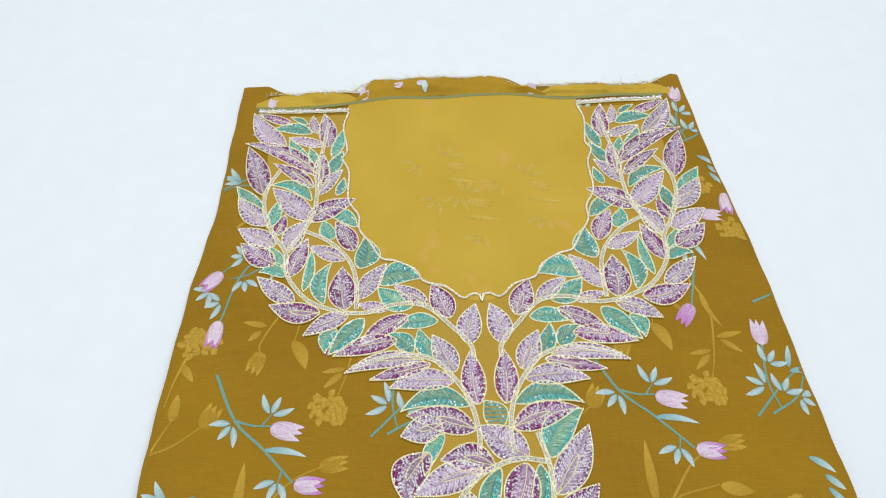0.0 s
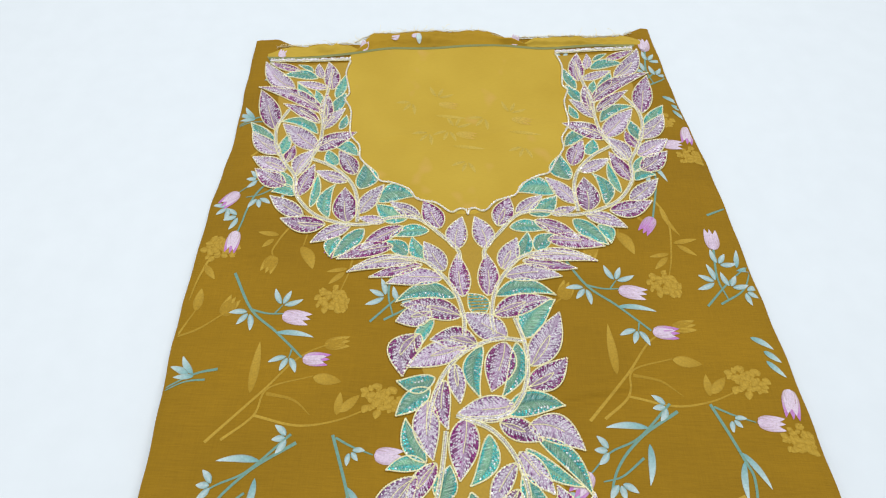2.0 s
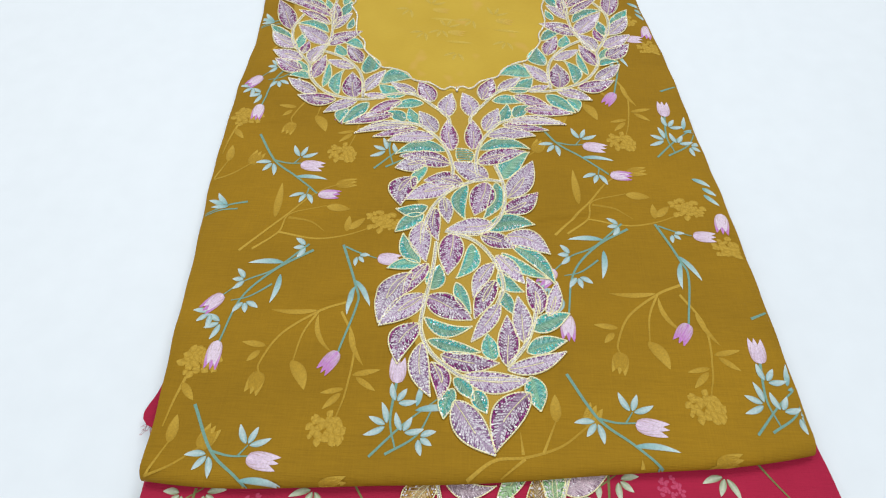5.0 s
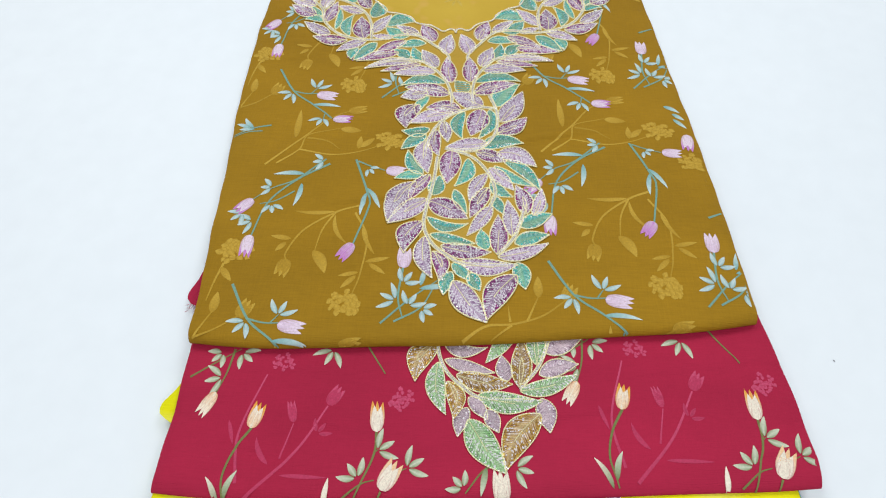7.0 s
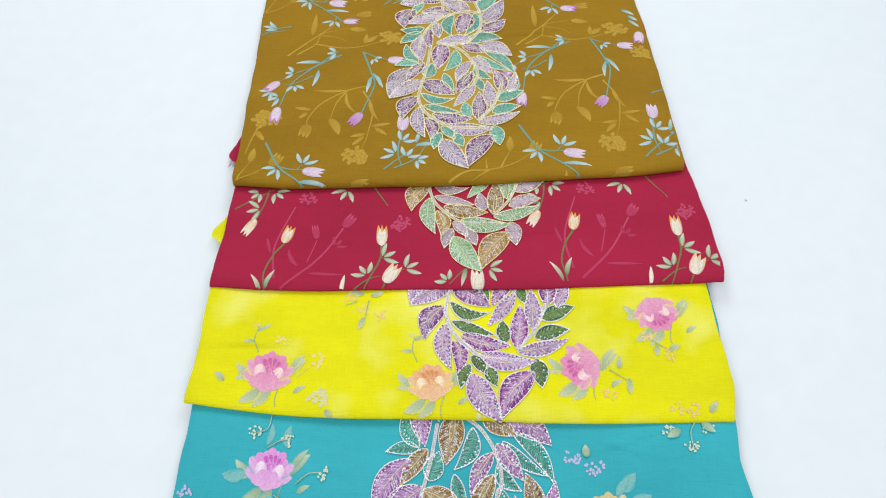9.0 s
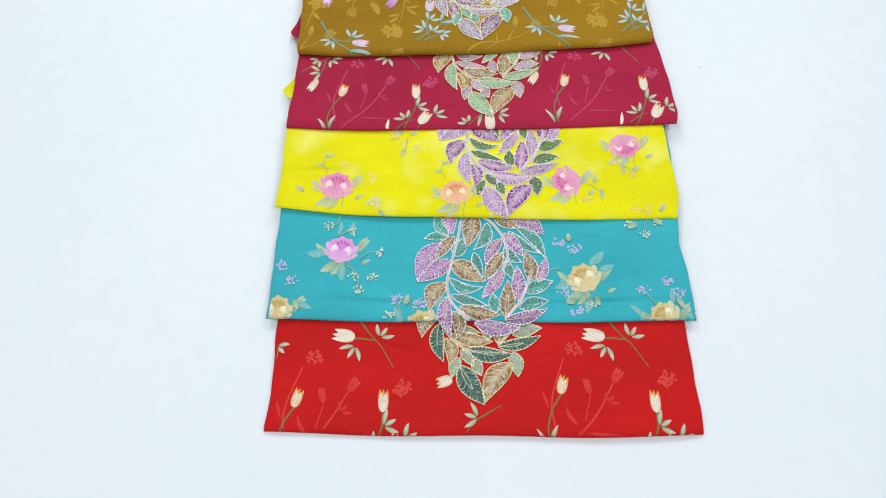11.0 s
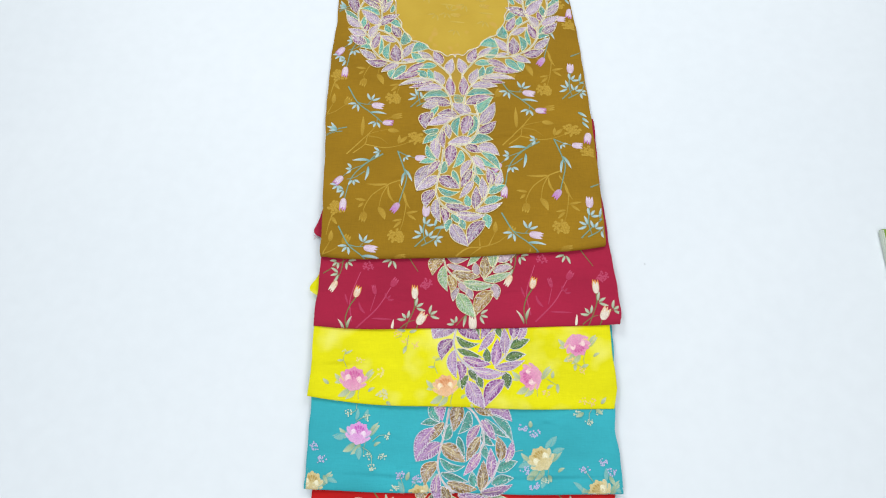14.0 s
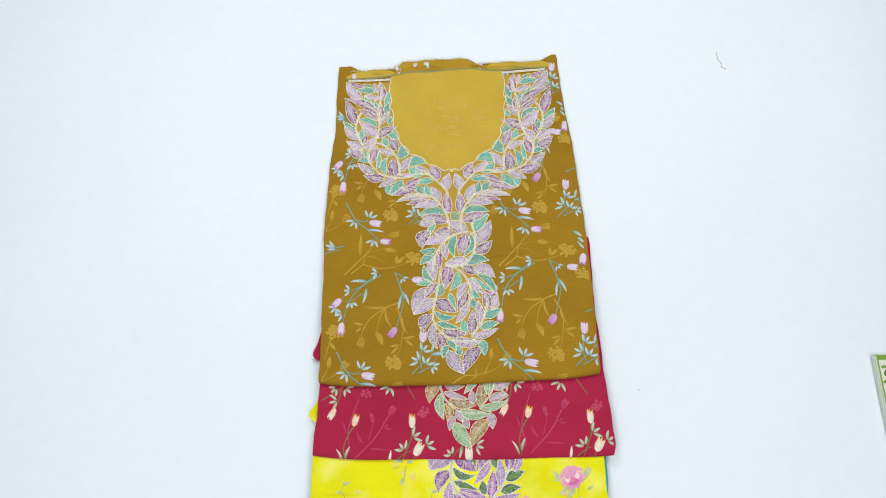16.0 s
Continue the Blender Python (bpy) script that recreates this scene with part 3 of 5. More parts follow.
YOKE_LEAVES += [
    ("L", -107, 409, 155, 31, 11, -0),
    ("T", -95, 400, 84, 29, 17, -5),
    ("T", -139, 382, 83, 36, 7, -2),
    ("T", -123, 370, 81, 35, 11, 7),
    ("M", -106, 364, 94, 36, 19, 1),
    ("L", -96, 373, 54, 36, 13, 1),
    ("T", -154, 396, 169, 20, 10, -5),
    ("L", -145, 373, 143, 36, 13, 1),
    ("M", -125, 363, 168, 38, 15, 3),
    ("L", -103, 360, -155, 35, 12, -2),
    ("T", -112, 349, -110, 20, 10, -4),
    ("T", -91, 356, -133, 36, 13, -0),
    ("L", -73, 363, 167, 23, 8, -0),
    ("T", -80, 386, 3, 32, 17, 8),
    ("T", -54, 364, 145, 31, 15, 3),
]
YOKE_LEAVES += [
    ("L", -42, 365, 144, 31, 11, -0),
    ("M", -25, 353, 114, 31, 16, -0),
    ("M", -57, 357, -149, 42, 12, -2),
    ("T", -35, 351, -173, 32, 11, -3),
    ("L", -13, 331, 77, 32, 16, 2),
    ("T", -54, 327, 140, 23, 12, -2),
    ("T", -38, 321, 115, 26, 11, 3),
    ("L", -24, 310, 118, 32, 15, -0),
    ("M", -66, 337, -168, 46, 13, -2),
    ("L", -47, 320, -173, 55, 11, -5),
    ("M", -42, 317, -167, 43, 9, 0),
    ("L", -26, 303, -176, 44, 14, -4),
    ("T", -16, 285, -177, 46, 13, -9),
    ("M", -13, 268, 166, 46, 16, -3),
    ("M", -10, 285, 93, 39, 15, 1),
]
LOWER_LEAVES += [
    ("T", 6, 269, 122, 21, 15, -1),
    ("L", -36, 273, -166, 28, 16, 0),
    ("T", -35, 266, -118, 29, 9, -3),
    ("M", -46, 254, -112, 35, 20, -8),
    ("L", -11, 242, -162, 46, 17, -2),
    ("M", -2, 243, 171, 35, 17, -4),
    ("L", 21, 248, 145, 37, 19, -0),
    ("T", 35, 247, 48, 40, 18, 6),
    ("L", 36, 223, 57, 50, 19, -2),
    ("M", 31, 206, 34, 38, 17, -3),
    ("T", 1, 242, -96, 40, 12, -7),
    ("M", 19, 244, -110, 40, 20, 1),
    ("T", 28, 243, -111, 44, 12, 6),
    ("T", -36, 217, -179, 27, 12, 4),
    ("T", -40, 209, -143, 30, 13, -1),
]
LOWER_LEAVES += [
    ("L", -21, 228, -86, 30, 11, -0),
    ("M", -29, 215, -89, 35, 12, -4),
    ("L", 20, 193, -175, 39, 17, -0),
    ("T", 13, 188, 4, 41, 16, 5),
    ("M", 8, 181, -27, 30, 14, 1),
    ("L", 28, 178, -28, 39, 18, 6),
    ("T", 33, 169, -52, 48, 11, 6),
    ("T", 24, 162, -37, 42, 9, -3),
    ("L", 19, 160, -54, 33, 13, 0),
    ("T", 20, 146, -51, 27, 11, -5),
    ("T", 19, 126, -70, 23, 9, -0),
    ("L", 16, 153, -120, 36, 11, -3),
    ("M", 16, 136, -120, 38, 13, -1),
    ("L", 17, 114, -128, 39, 11, 1),
    ("L", -42, 200, -87, 40, 16, -3),
]
LOWER_LEAVES += [
    ("T", -45, 157, 113, 32, 11, 4),
    ("M", -15, 186, -100, 41, 18, 0),
    ("T", -0, 173, -116, 35, 12, 6),
    ("T", -45, 156, -175, 26, 9, -2),
    ("L", -52, 148, -121, 50, 18, -6),
    ("M", -38, 156, -127, 34, 12, -1),
    ("L", -41, 126, -146, 43, 17, -1),
    ("T", -36, 131, 72, 23, 14, 0),
    ("T", -16, 136, -72, 30, 9, -1),
    ("M", -41, 124, -34, 40, 19, 1),
    ("T", -43, 105, -15, 36, 10, -8),
    ("T", -41, 85, -17, 39, 9, -1),
    ("M", -47, 100, -118, 35, 17, -7),
    ("L", -46, 83, -83, 40, 13, -5),
    ("M", -39, 67, -83, 28, 12, 5),
]
LOWER_LEAVES += [
    ("M", -32, 72, -11, 42, 13, -3),
    ("L", -16, 55, -6, 47, 14, -4),
    ("T", 8, 66, 99, 21, 11, 1),
    ("M", 17, 61, 84, 40, 14, -1),
    ("L", 32, 79, 90, 39, 13, -1),
    ("M", 47, 103, 99, 33, 14, -3),
    ("L", 54, 101, 70, 31, 10, -2),
    ("T", 40, 89, 23, 32, 13, 1),
    ("T", 33, 71, 14, 31, 12, 2),
    ("L", 17, 58, 15, 45, 11, -3),
    ("T", 33, 52, -81, 25, 13, 1),
    ("T", -24, 46, -111, 22, 10, -2),
    ("T", -23, 54, -52, 21, 9, 1),
    ("T", -9, 44, -66, 18, 10, -0),
    ("L", -24, 37, -57, 45, 19, -2),
    ("M", 31, 40, -125, 47, 19, -6),
]
YOKE_STEMS = [
    [(-126, 556), (-130, 525), (-134, 498), (-133, 474), (-137, 449), (-154, 418)],
    [(-167, 503), (-177, 482), (-176, 458), (-166, 435), (-155, 417), (-152, 396), (-135, 374), (-109, 362)],
    [(-141, 438), (-121, 427), (-105, 410), (-98, 391), (-97, 364)],
    [(-109, 362), (-88, 361), (-66, 367), (-44, 364), (-25, 346), (-12, 331), (-10, 320)],
    [(-99, 317), (-67, 325), (-42, 321), (-27, 307), (-16, 289), (-11, 267), (-12, 251)],
]
LOWER_STEMS = [
    [(29, 264), (34, 242), (33, 219), (26, 200), (12, 186), (-15, 185)],
    [(35, 244), (13, 247), (-12, 238), (-30, 219), (-40, 195), (-43, 179)],
    [(-22, 188), (2, 176), (17, 155), (22, 131), (15, 113)],
    [(-30, 177), (-35, 148), (-43, 116), (-46, 95), (-40, 76), (-27, 62), (-12, 53), (26, 50)],
    [(17, 60), (32, 76), (41, 94), (48, 116)],
]
NECK = [(-108, 568), (-112, 549), (-108, 522), (-112, 513), (-106, 497), (-106, 469), (-97, 452), (-96, 438), (-87, 422), (-78, 405), (-66, 401), (-51, 392), (-44, 381), (-27, 375), (-15, 365), (-7, 368), (-2, 367), (0, 362)]


# five fabrics, from the lowest to the uppermost
red = Cloth((0.035, -0.525), 1.9, -0.0325, 0.003, 0.33, 0.0078, [(-0.035, -0.2140), (0.01, -0.2105), (0.084, -0.2125), (0.4, -0.2080)], [(-0.035, 0.2345), (-0.005, 0.2350), (0.09, 0.2305), (0.4, 0.2240)], 0.42, 1)
blue = Cloth((0.0534, -0.4952), 2.2, 0.0568, 0.002, 0.45, 0.0068, [(0.05, -0.2420), (0.0585, -0.2430), (0.11, -0.2407), (0.18, -0.2412), (0.5, -0.2370)], [(0.05, 0.2245), (0.062, 0.2235), (0.07, 0.2210), (0.113, 0.2215), (0.148, 0.2175), (0.183, 0.2195), (0.30, 0.2245), (0.5, 0.2160)], 0.42, 2)
yellow = Cloth((0.068, -0.315), 1.4, -0.002, 0.006, 0.38, 0.0068, [(-0.01, -0.2665), (0.006, -0.2695), (0.044, -0.2650), (0.11, -0.2685), (0.4, -0.2595)], [(-0.01, 0.1960), (0.0085, 0.1968), (0.032, 0.2015), (0.077, 0.1975), (0.132, 0.1970), (0.4, 0.1850)], 0.42, 3)
pink = Cloth((0.049, -0.178), 3.35, -0.0195, 0.005, 0.352, 0.0070, [(-0.02, -0.2525), (-0.011, -0.2527), (0.045, -0.2495), (0.0865, -0.2487), (0.23, -0.2460), (0.4, -0.2435)], [(-0.02, 0.2268), (0.004, 0.2298), (0.058, 0.2278), (0.115, 0.2235), (0.21, 0.2205), (0.352, 0.2203)], 0.40, 4)
mustard = Cloth((0.034, -0.063), 5.5, -0.0185, 0.0100, 0.594, 0.0118, [(-0.02, -0.2385), (0.0, -0.2390), (0.08, -0.2370), (0.21, -0.2360), (0.26, -0.2368), (0.325, -0.233), (0.39, -0.2275), (0.456, -0.2195), (0.517, -0.2155), (0.617, -0.2115)], [(-0.02, 0.2215), (0.0, 0.2245), (0.09, 0.2275), (0.217, 0.2315), (0.283, 0.2305), (0.33, 0.2300), (0.417, 0.2265), (0.51, 0.2195), (0.61, 0.2175)], 0.61, 5)
stack = [red, blue, yellow, pink, mustard]
for i_, c_ in enumerate(stack):
    c_.below = stack[:i_]
mustard.ragged = True
pink.droop, mustard.tilt, mustard.thin = 0.0030, -0.0025, 0.38
mustard.creases = [(-0.085, 0.128, 0.05, 0.10, 0.0020), (0.085, 0.196, 0.045, 0.10, 0.0020), (-0.10, 0.335, 0.03, 0.5, 0.0006), (0.0, 0.245, 0.2, 0.02, 0.0004)]
blue.creases = [(-0.13, 0.078, 0.05, -0.05, 0.0016), (0.12, 0.078, 0.06, 0.03, 0.0022), (-0.05, 0.10, 0.05, 0.1, 0.0006)]
yellow.creases = [(-0.22, 0.057, 0.03, 0.02, 0.0016), (0.06, 0.06, 0.04, 0.1, 0.0006)]
pink.creases = [(-0.16, 0.074, 0.05, -0.05, 0.0005), (0.15, 0.07, 0.05, 0.1, 0.0005)]
red.creases = [(-0.1, 0.0, 0.08, 0.05, 0.0004), (0.12, -0.008, 0.06, -0.06, 0.0009)]
for c_, many in ((red, 9), (blue, 12), (yellow, 9), (pink, 10), (mustard, 26)):
    rnd = random.Random(c_.seed + 40)
    for _ in range(many):
        c_.creases.append((rnd.uniform(-0.2, 0.2), c_.foot + rnd.uniform(0.02, 0.13 if c_ is not mustard else 0.55), rnd.uniform(0.012, 0.045), rnd.uniform(-0.35, 0.35), rnd.uniform(0.0003, 0.0008)))

C_MUSTARD, C_PINK, C_YELLOW, C_BLUE, C_RED = (0.318, 0.1725, 0.0085), (0.385, 0.0150, 0.052), (0.80, 0.75, 0.005), (0.042, 0.418, 0.488), (0.55, 0.0095, 0.0095)
mustard.colour, pink.colour, yellow.colour, blue.colour, red.colour = C_MUSTARD, C_PINK, C_YELLOW, C_BLUE, C_RED
MUSTARD = cloth_material("mustard_cotton", C_MUSTARD, None, 0.9)
PINK = cloth_material("raspberry_cotton", C_PINK)
YELLOW = cloth_material("lemon_cotton", C_YELLOW, (0.86, 0.83, 0.16))
BLUE = cloth_material("turquoise_cotton", C_BLUE)
RED = cloth_material("scarlet_cotton", C_RED)

red_fabric = build_cloth(red, "folded_fabric", RED, "folded scarlet cotton dress fabric with printed yellow tulips and beaded leaves")
blue_fabric = build_cloth(blue, "folded_fabric", BLUE, "folded turquoise cotton dress fabric with printed roses and beaded leaves")
yellow_fabric = build_cloth(yellow, "folded_fabric", YELLOW, "folded lemon yellow dress fabric with pink roses and beaded leaves", flaps=((0.176, 0.224, 0.015, 3, -1),))
pink_fabric = build_cloth(pink, "folded_fabric", PINK, "folded raspberry pink dress fabric with printed tulips, frayed corner", flaps=((0.146, 0.238, 0.0155, 2, -1), (0.150, 0.225, 0.0135, 3, -1)))
mustard_fabric = build_cloth(mustard, "folded_fabric", MUSTARD, "mustard cotton dress fabric with beaded neckline, uppermost in the stack")

# ---- prints ----
STEM, LEAF0, LEAF1 = (0.17, 0.33, 0.27), (0.17, 0.38, 0.38), (0.58, 0.70, 0.70)
PETAL, PALE, ROOT = (0.52, 0.20, 0.53), (0.74, 0.61, 0.73), (0.64, 0.48, 0.65)
GOLD0, GOLD1 = (0.405, 0.238, 0.017), (0.505, 0.318, 0.038)


def sprig_long(cloth, thing, shift):
    s = Motif(cloth, shift)
    s.strip([(-196, 317), (-179, 283), (-158, 263), (-136, 240)], 2.4, STEM, None, 0.7)
    s.strip([(-179, 283), (-166, 279), (-152, 278)], 2.0, STEM)
    s.strip([(-160, 279), (-154, 286)], 1.5, STEM)
    s.strip([(-144, 247), (-146, 240)], 1.5, STEM)
    s.tri((-155, 285), (-148, 299), LEAF0, LEAF1)
    s.tri((-180, 281), (-190, 270), LEAF0, LEAF1)
    s.tri((-146, 242), (-152, 229), LEAF0, LEAF1)
    s.leaf((-158, 262), (-128, 256), 4.5, LEAF0, LEAF1, None, 0.06)
    s.tulip((-154, 277), (-131, 271), 15, PALE, PALE, ROOT)
    s.tulip((-135, 239), (-114, 236), 14, PETAL, PALE, ROOT)
    s.finish(thing, "printed_sprig")


def sprig_arch(cloth, thing, shift):
    s = Motif(cloth, shift)
    s.strip([(-134, 175), (-166, 157), (-189, 132), (-200, 93)], 2.5, STEM, None, 0.6)
    s.strip([(-138, 181), (-166, 158), (-188, 149), (-204, 136)], 2.0, STEM)
    s.strip([(-166, 144), (-183, 133), (-197, 130)], 1.8, STEM)
    for node, aim in (((-188, 150), (-199, 151)), ((-186, 129), (-184, 117)), ((-201, 110), (-215, 106)), ((-140, 179), (-152, 178)), ((-211, 120), (-222, 112))):
        s.tri(node, aim, LEAF0, LEAF1)
    s.leaf((-158, 164), (-188, 166), 5, LEAF0, LEAF1, None, -0.06)
    s.leaf((-160, 153), (-166, 126), 5, LEAF0, LEAF1, None, 0.05)
    s.tulip((-204, 136), (-219, 121), 15, PETAL, PALE, ROOT)
    s.tulip((-201, 94), (-204, 70), 14, PETAL, PALE, PALE)
    s.finish(thing, "printed_sprig")


def sprig_drop(cloth, thing, shift):
    s = Motif(cloth, shift)
    s.strip([(-109, 179), (-98, 140), (-96, 122), (-109, 80)], 2.4, STEM, None, 0.7)
    s.strip([(-107, 177), (-95, 170), (-81, 164)], 1.8, STEM)
    s.tri((-97, 168), (-91, 160), LEAF0, LEAF1, 0.8)
    s.leaf((-98, 144), (-86, 119), 4.5, LEAF0, LEAF1, None, 0.05)
    s.leaf((-98, 138), (-104, 112), 4.5, LEAF0, LEAF1, None, -0.05)
    s.tulip((-80, 164), (-60, 161), 14, PALE, PALE, ROOT)
    s.tulip((-109, 80), (-122, 64), 14, PETAL, PETAL, ROOT)
    s.finish(thing, "printed_sprig")


def sprig_side(cloth, thing, shift):
    s = Motif(cloth, shift)
    s.strip([(205, 321), (200, 292), (203, 272)], 2.3, STEM)
    s.strip([(185, 267), (210, 289), (234, 305)], 2.0, STEM)
    s.strip([(196, 268), (218, 280), (231, 300)], 2.0, STEM)
    s.leaf((218, 298), (247, 297), 5, LEAF0, LEAF1, None, 0.05)
    s.leaf((219, 301), (224, 318), 4.5, LEAF0, LEAF1)
    s.tri((219, 279), (229, 272), LEAF0, LEAF1)
    for node, aim in (((204, 304), (213, 315)), ((198, 288), (184, 296)), ((208, 282), (216, 294))):
        s.tri(node, aim, LEAF0, LEAF1)
    s.tulip((205, 319), (207, 340), 15, PALE, PALE, ROOT)
    s.finish(thing, "printed_sprig")


def ghost_branch(cloth, thing, shift, c0, c1):
    s = Motif(cloth, shift)
    s.h, s.step = 0.00013, 0.0000005
    s.strip([(72, 179), (107, 213), (132, 240), (159, 251)], 2.4, c1, c0)
    s.strip([(83, 180), (104, 196), (112, 216), (144, 224)], 2.2, c1, c0)
    s.strip([(104, 196), (135, 187), (163, 189), (187, 197)], 2.2, c1, c0)
    s.strip([(111, 212), (131, 206), (144, 194)], 3.0, c0, c0, 0.2)
    s.leaf((99, 213), (101, 255), 7, c0, c1)
    s.leaf((144, 223), (165, 218), 9, c1, c0)
    s.leaf((163, 193), (165, 210), 6, c0, c1)
    s.leaf((165, 195), (179, 207), 7, c1, c0)
    s.tulip((151, 249), (171, 251), 13, c1, c0, c0)
    s.cluster((194, 204), 12, 60, c0, c1, 3, 0.72)
    s.finish(thing, "printed_branch", "tone-on-tone printed branch")


def ghost_spray(cloth, thing, shift, c0, c1):
    s = Motif(cloth, shift)
    s.h, s.step = 0.00013, 0.0000005
    s.strip([(165, 124), (144, 116), (117, 98), (103, 75), (103, 66)], 2.6, c1, c0)
    s.strip([(144, 116), (133, 97), (127, 73)], 2.2, c1, c0)
    s.strip([(162, 115), (173, 86), (168, 51), (161, 30)], 2.3, c1, c0)
    s.leaf((126, 75), (137, 52), 10, c0, c1, None, 0.08)
    s.leaf((144, 113), (156, 80), 4, c1, c0, None, -0.14)
    s.leaf((169, 97), (180, 68), 4, c1, c0, None, -0.06)
    s.leaf((143, 117), (106, 120), 4.5, c1, c0, None, 0.05)
    s.leaf((106, 88), (88, 92), 5, c0, c1)
    s.leaf((102, 84), (93, 76), 5, c0, c1)
    s.leaf((172, 61), (193, 64), 4.5, c0, c1)
    s.leaf((175, 59), (189, 48), 4.5, c0, c1)
    s.leaf((166, 51), (149, 49), 4, c0, c1)
    s.leaf((164, 48), (151, 37), 5, c0, c1)
    s.tulip((104, 67), (98, 50), 15, c1, c0, c0)
    s.cluster((155, 22), 12, 64, c0, c1, 4, 0.72)
    s.finish(thing, "printed_branch", "tone-on-tone printed branch")


def ghost_spread(cloth, thing, shift, c0, c1):
    s = Motif(cloth, shift)
    s.h, s.step = 0.00013, 0.0000005
    s.strip([(-19, -18), (1, -6), (23, -5), (48, 1), (69, 14)], 2.8, c1, c0)
    s.strip([(35, -3), (47, 19)], 2.2, c1, c0)
    s.strip([(22, -6), (4, -18)], 2.2, c1, c0)
    s.strip([(21, -3), (21, 13)], 2.4, c1, c0, 0.2)
    s.leaf((47, 18), (49, 38), 8, c0, c1)
    s.tulip((69, 13), (78, 29), 15, c1, c0, c0)
    s.finish(thing, "printed_branch", "tone-on-tone printed branch")


def sprig_left(cloth, thing, shift):
    s = Motif(cloth, shift)
    s.strip([(-198, 234), (-214, 231), (-234, 221)], 2.4, STEM)
    s.strip([(-206, 226), (-220, 225), (-234, 219)], 1.8, STEM)
    s.leaf((-216, 231), (-226, 246), 5, LEAF0, LEAF1, None, 0.06)
    s.leaf((-219, 230), (-234, 238), 5, LEAF0, LEAF1, None, -0.05)
    s.leaf((-215, 229), (-230, 229), 4.5, LEAF0, LEAF1)
    s.finish(thing, "printed_sprig")
    g = Motif(cloth, (0.002, shift[1]))
    g.h, g.step = 0.00013, 0.0000005
    g.cluster((-213, 78), 13, 66, GOLD0, GOLD1, 14, 0.72)
    g.strip([(-222, 66), (-228, 48), (-232, 30)], 2.4, GOLD1, GOLD0)
    g.leaf((-224, 62), (-214, 48), 6, GOLD0, GOLD1)
    g.finish(thing, "printed_branch", "tone-on-tone printed branch")


def sprig_right(cloth, thing, shift):
    s = Motif(cloth, shift)
    s.strip([(211, 90), (222, 94), (232, 98)], 2.4, STEM)
    s.leaf((209, 238), (223, 227), 5, LEAF0, LEAF1, None, 0.05)
    s.leaf((215, 226), (225, 216), 5, LEAF0, LEAF1)
    s.leaf((214, 218), (224, 204), 4.5, LEAF0, LEAF1)
    s.tulip((222, 195), (216, 172), 15, PETAL, PALE, PALE)
    s.finish(thing, "printed_sprig")
    g = Motif(cloth, shift)
    g.h, g.step = 0.00013, 0.0000005
    g.cluster((217, 158), 11, 56, GOLD0, GOLD1, 15, 0.72)
    g.finish(thing, "printed_branch", "tone-on-tone printed branch")


for j_ in (0, 1):
    sprig_left(mustard, mustard_fabric, (0.015 * j_, 0.264 * j_))
    sprig_right(mustard, mustard_fabric, (-0.002 * j_, 0.264 * j_))
for i_ in (-1, 0, 1):
    for j_ in (-1, 0, 1):
        at_ = (0.270 * i_, 0.266 * j_ + 0.008 * (i_ == 1))
        ghost_branch(mustard, mustard_fabric, at_, GOLD0, GOLD1)
        ghost_spray(mustard, mustard_fabric, at_, GOLD0, GOLD1)
        ghost_spread(mustard, mustard_fabric, at_, GOLD0, GOLD1)
        sprig_long(mustard, mustard_fabric, (at_[0] - 0.014 * (j_ < 0), at_[1] - 0.006 * (j_ < 0)))
        sprig_arch(mustard, mustard_fabric, at_)
        sprig_drop(mustard, mustard_fabric, at_)
        sprig_side(mustard, mustard_fabric, (at_[0], at_[1] - 0.016 * (j_ > 0)))

# tulips of the raspberry and the scarlet fabric
G_STEM, G0, G1 = (0.17, 0.19, 0.06), (0.15, 0.22, 0.08), (0.64, 0.69, 0.53)
CREAM, AMBER, PEACH = (0.82, 0.74, 0.61), (0.76, 0.33, 0.04), (0.82, 0.52, 0.28)


def tulip_stalk(cloth, thing, at_):
    s = Motif(cloth, at_)
    s.strip([(-187, 33), (-197, 17), (-202, -1), (-200, -16), (-199, -24)], 2.2, G_STEM)
    s.leaf((-199, -18), (-192, 2), 4.5, G0, G1, None, 0.08)
    s.leaf((-203, -24), (-214, -2), 4, G0, CREAM, None, -0.08)
    s.tulip((-188, 33), (-182, 53), 13, AMBER, CREAM, PEACH)
    s.finish(thing, "printed_sprig")


def tulip_pair(cloth, thing, at_):
    s = Motif(cloth, at_)
    s.strip([(-93, 30), (-94, 13), (-103, -9), (-109, -22)], 2.2, G_STEM)
    s.strip([(-118, -20), (-103, -9), (-93, -6)], 1.6, G_STEM)
    s.strip([(-88, -14), (-92, -22)], 1.8, G_STEM)
    s.strip([(-94, 14), (-91, 16)], 1.4, G_STEM)
    s.strip([(-80, -2), (-70, 2)], 1.4, G_STEM)
    for node, aim in (((-92, 15), (-79, 22)), ((-105, -5), (-113, 6)), ((-70, 2), (-57, 9))):
        s.tri(node, aim, G0, G1, 1.05)
    s.tulip((-93, 29), (-93, 53), 13, AMBER, CREAM, CREAM)
    s.tulip((-88, -13), (-76, 8), 16, PEACH, CREAM, CREAM)
    s.leaf((-129, -24), (-126, -4), 4, CREAM, CREAM)
    s.finish(thing, "printed_sprig")


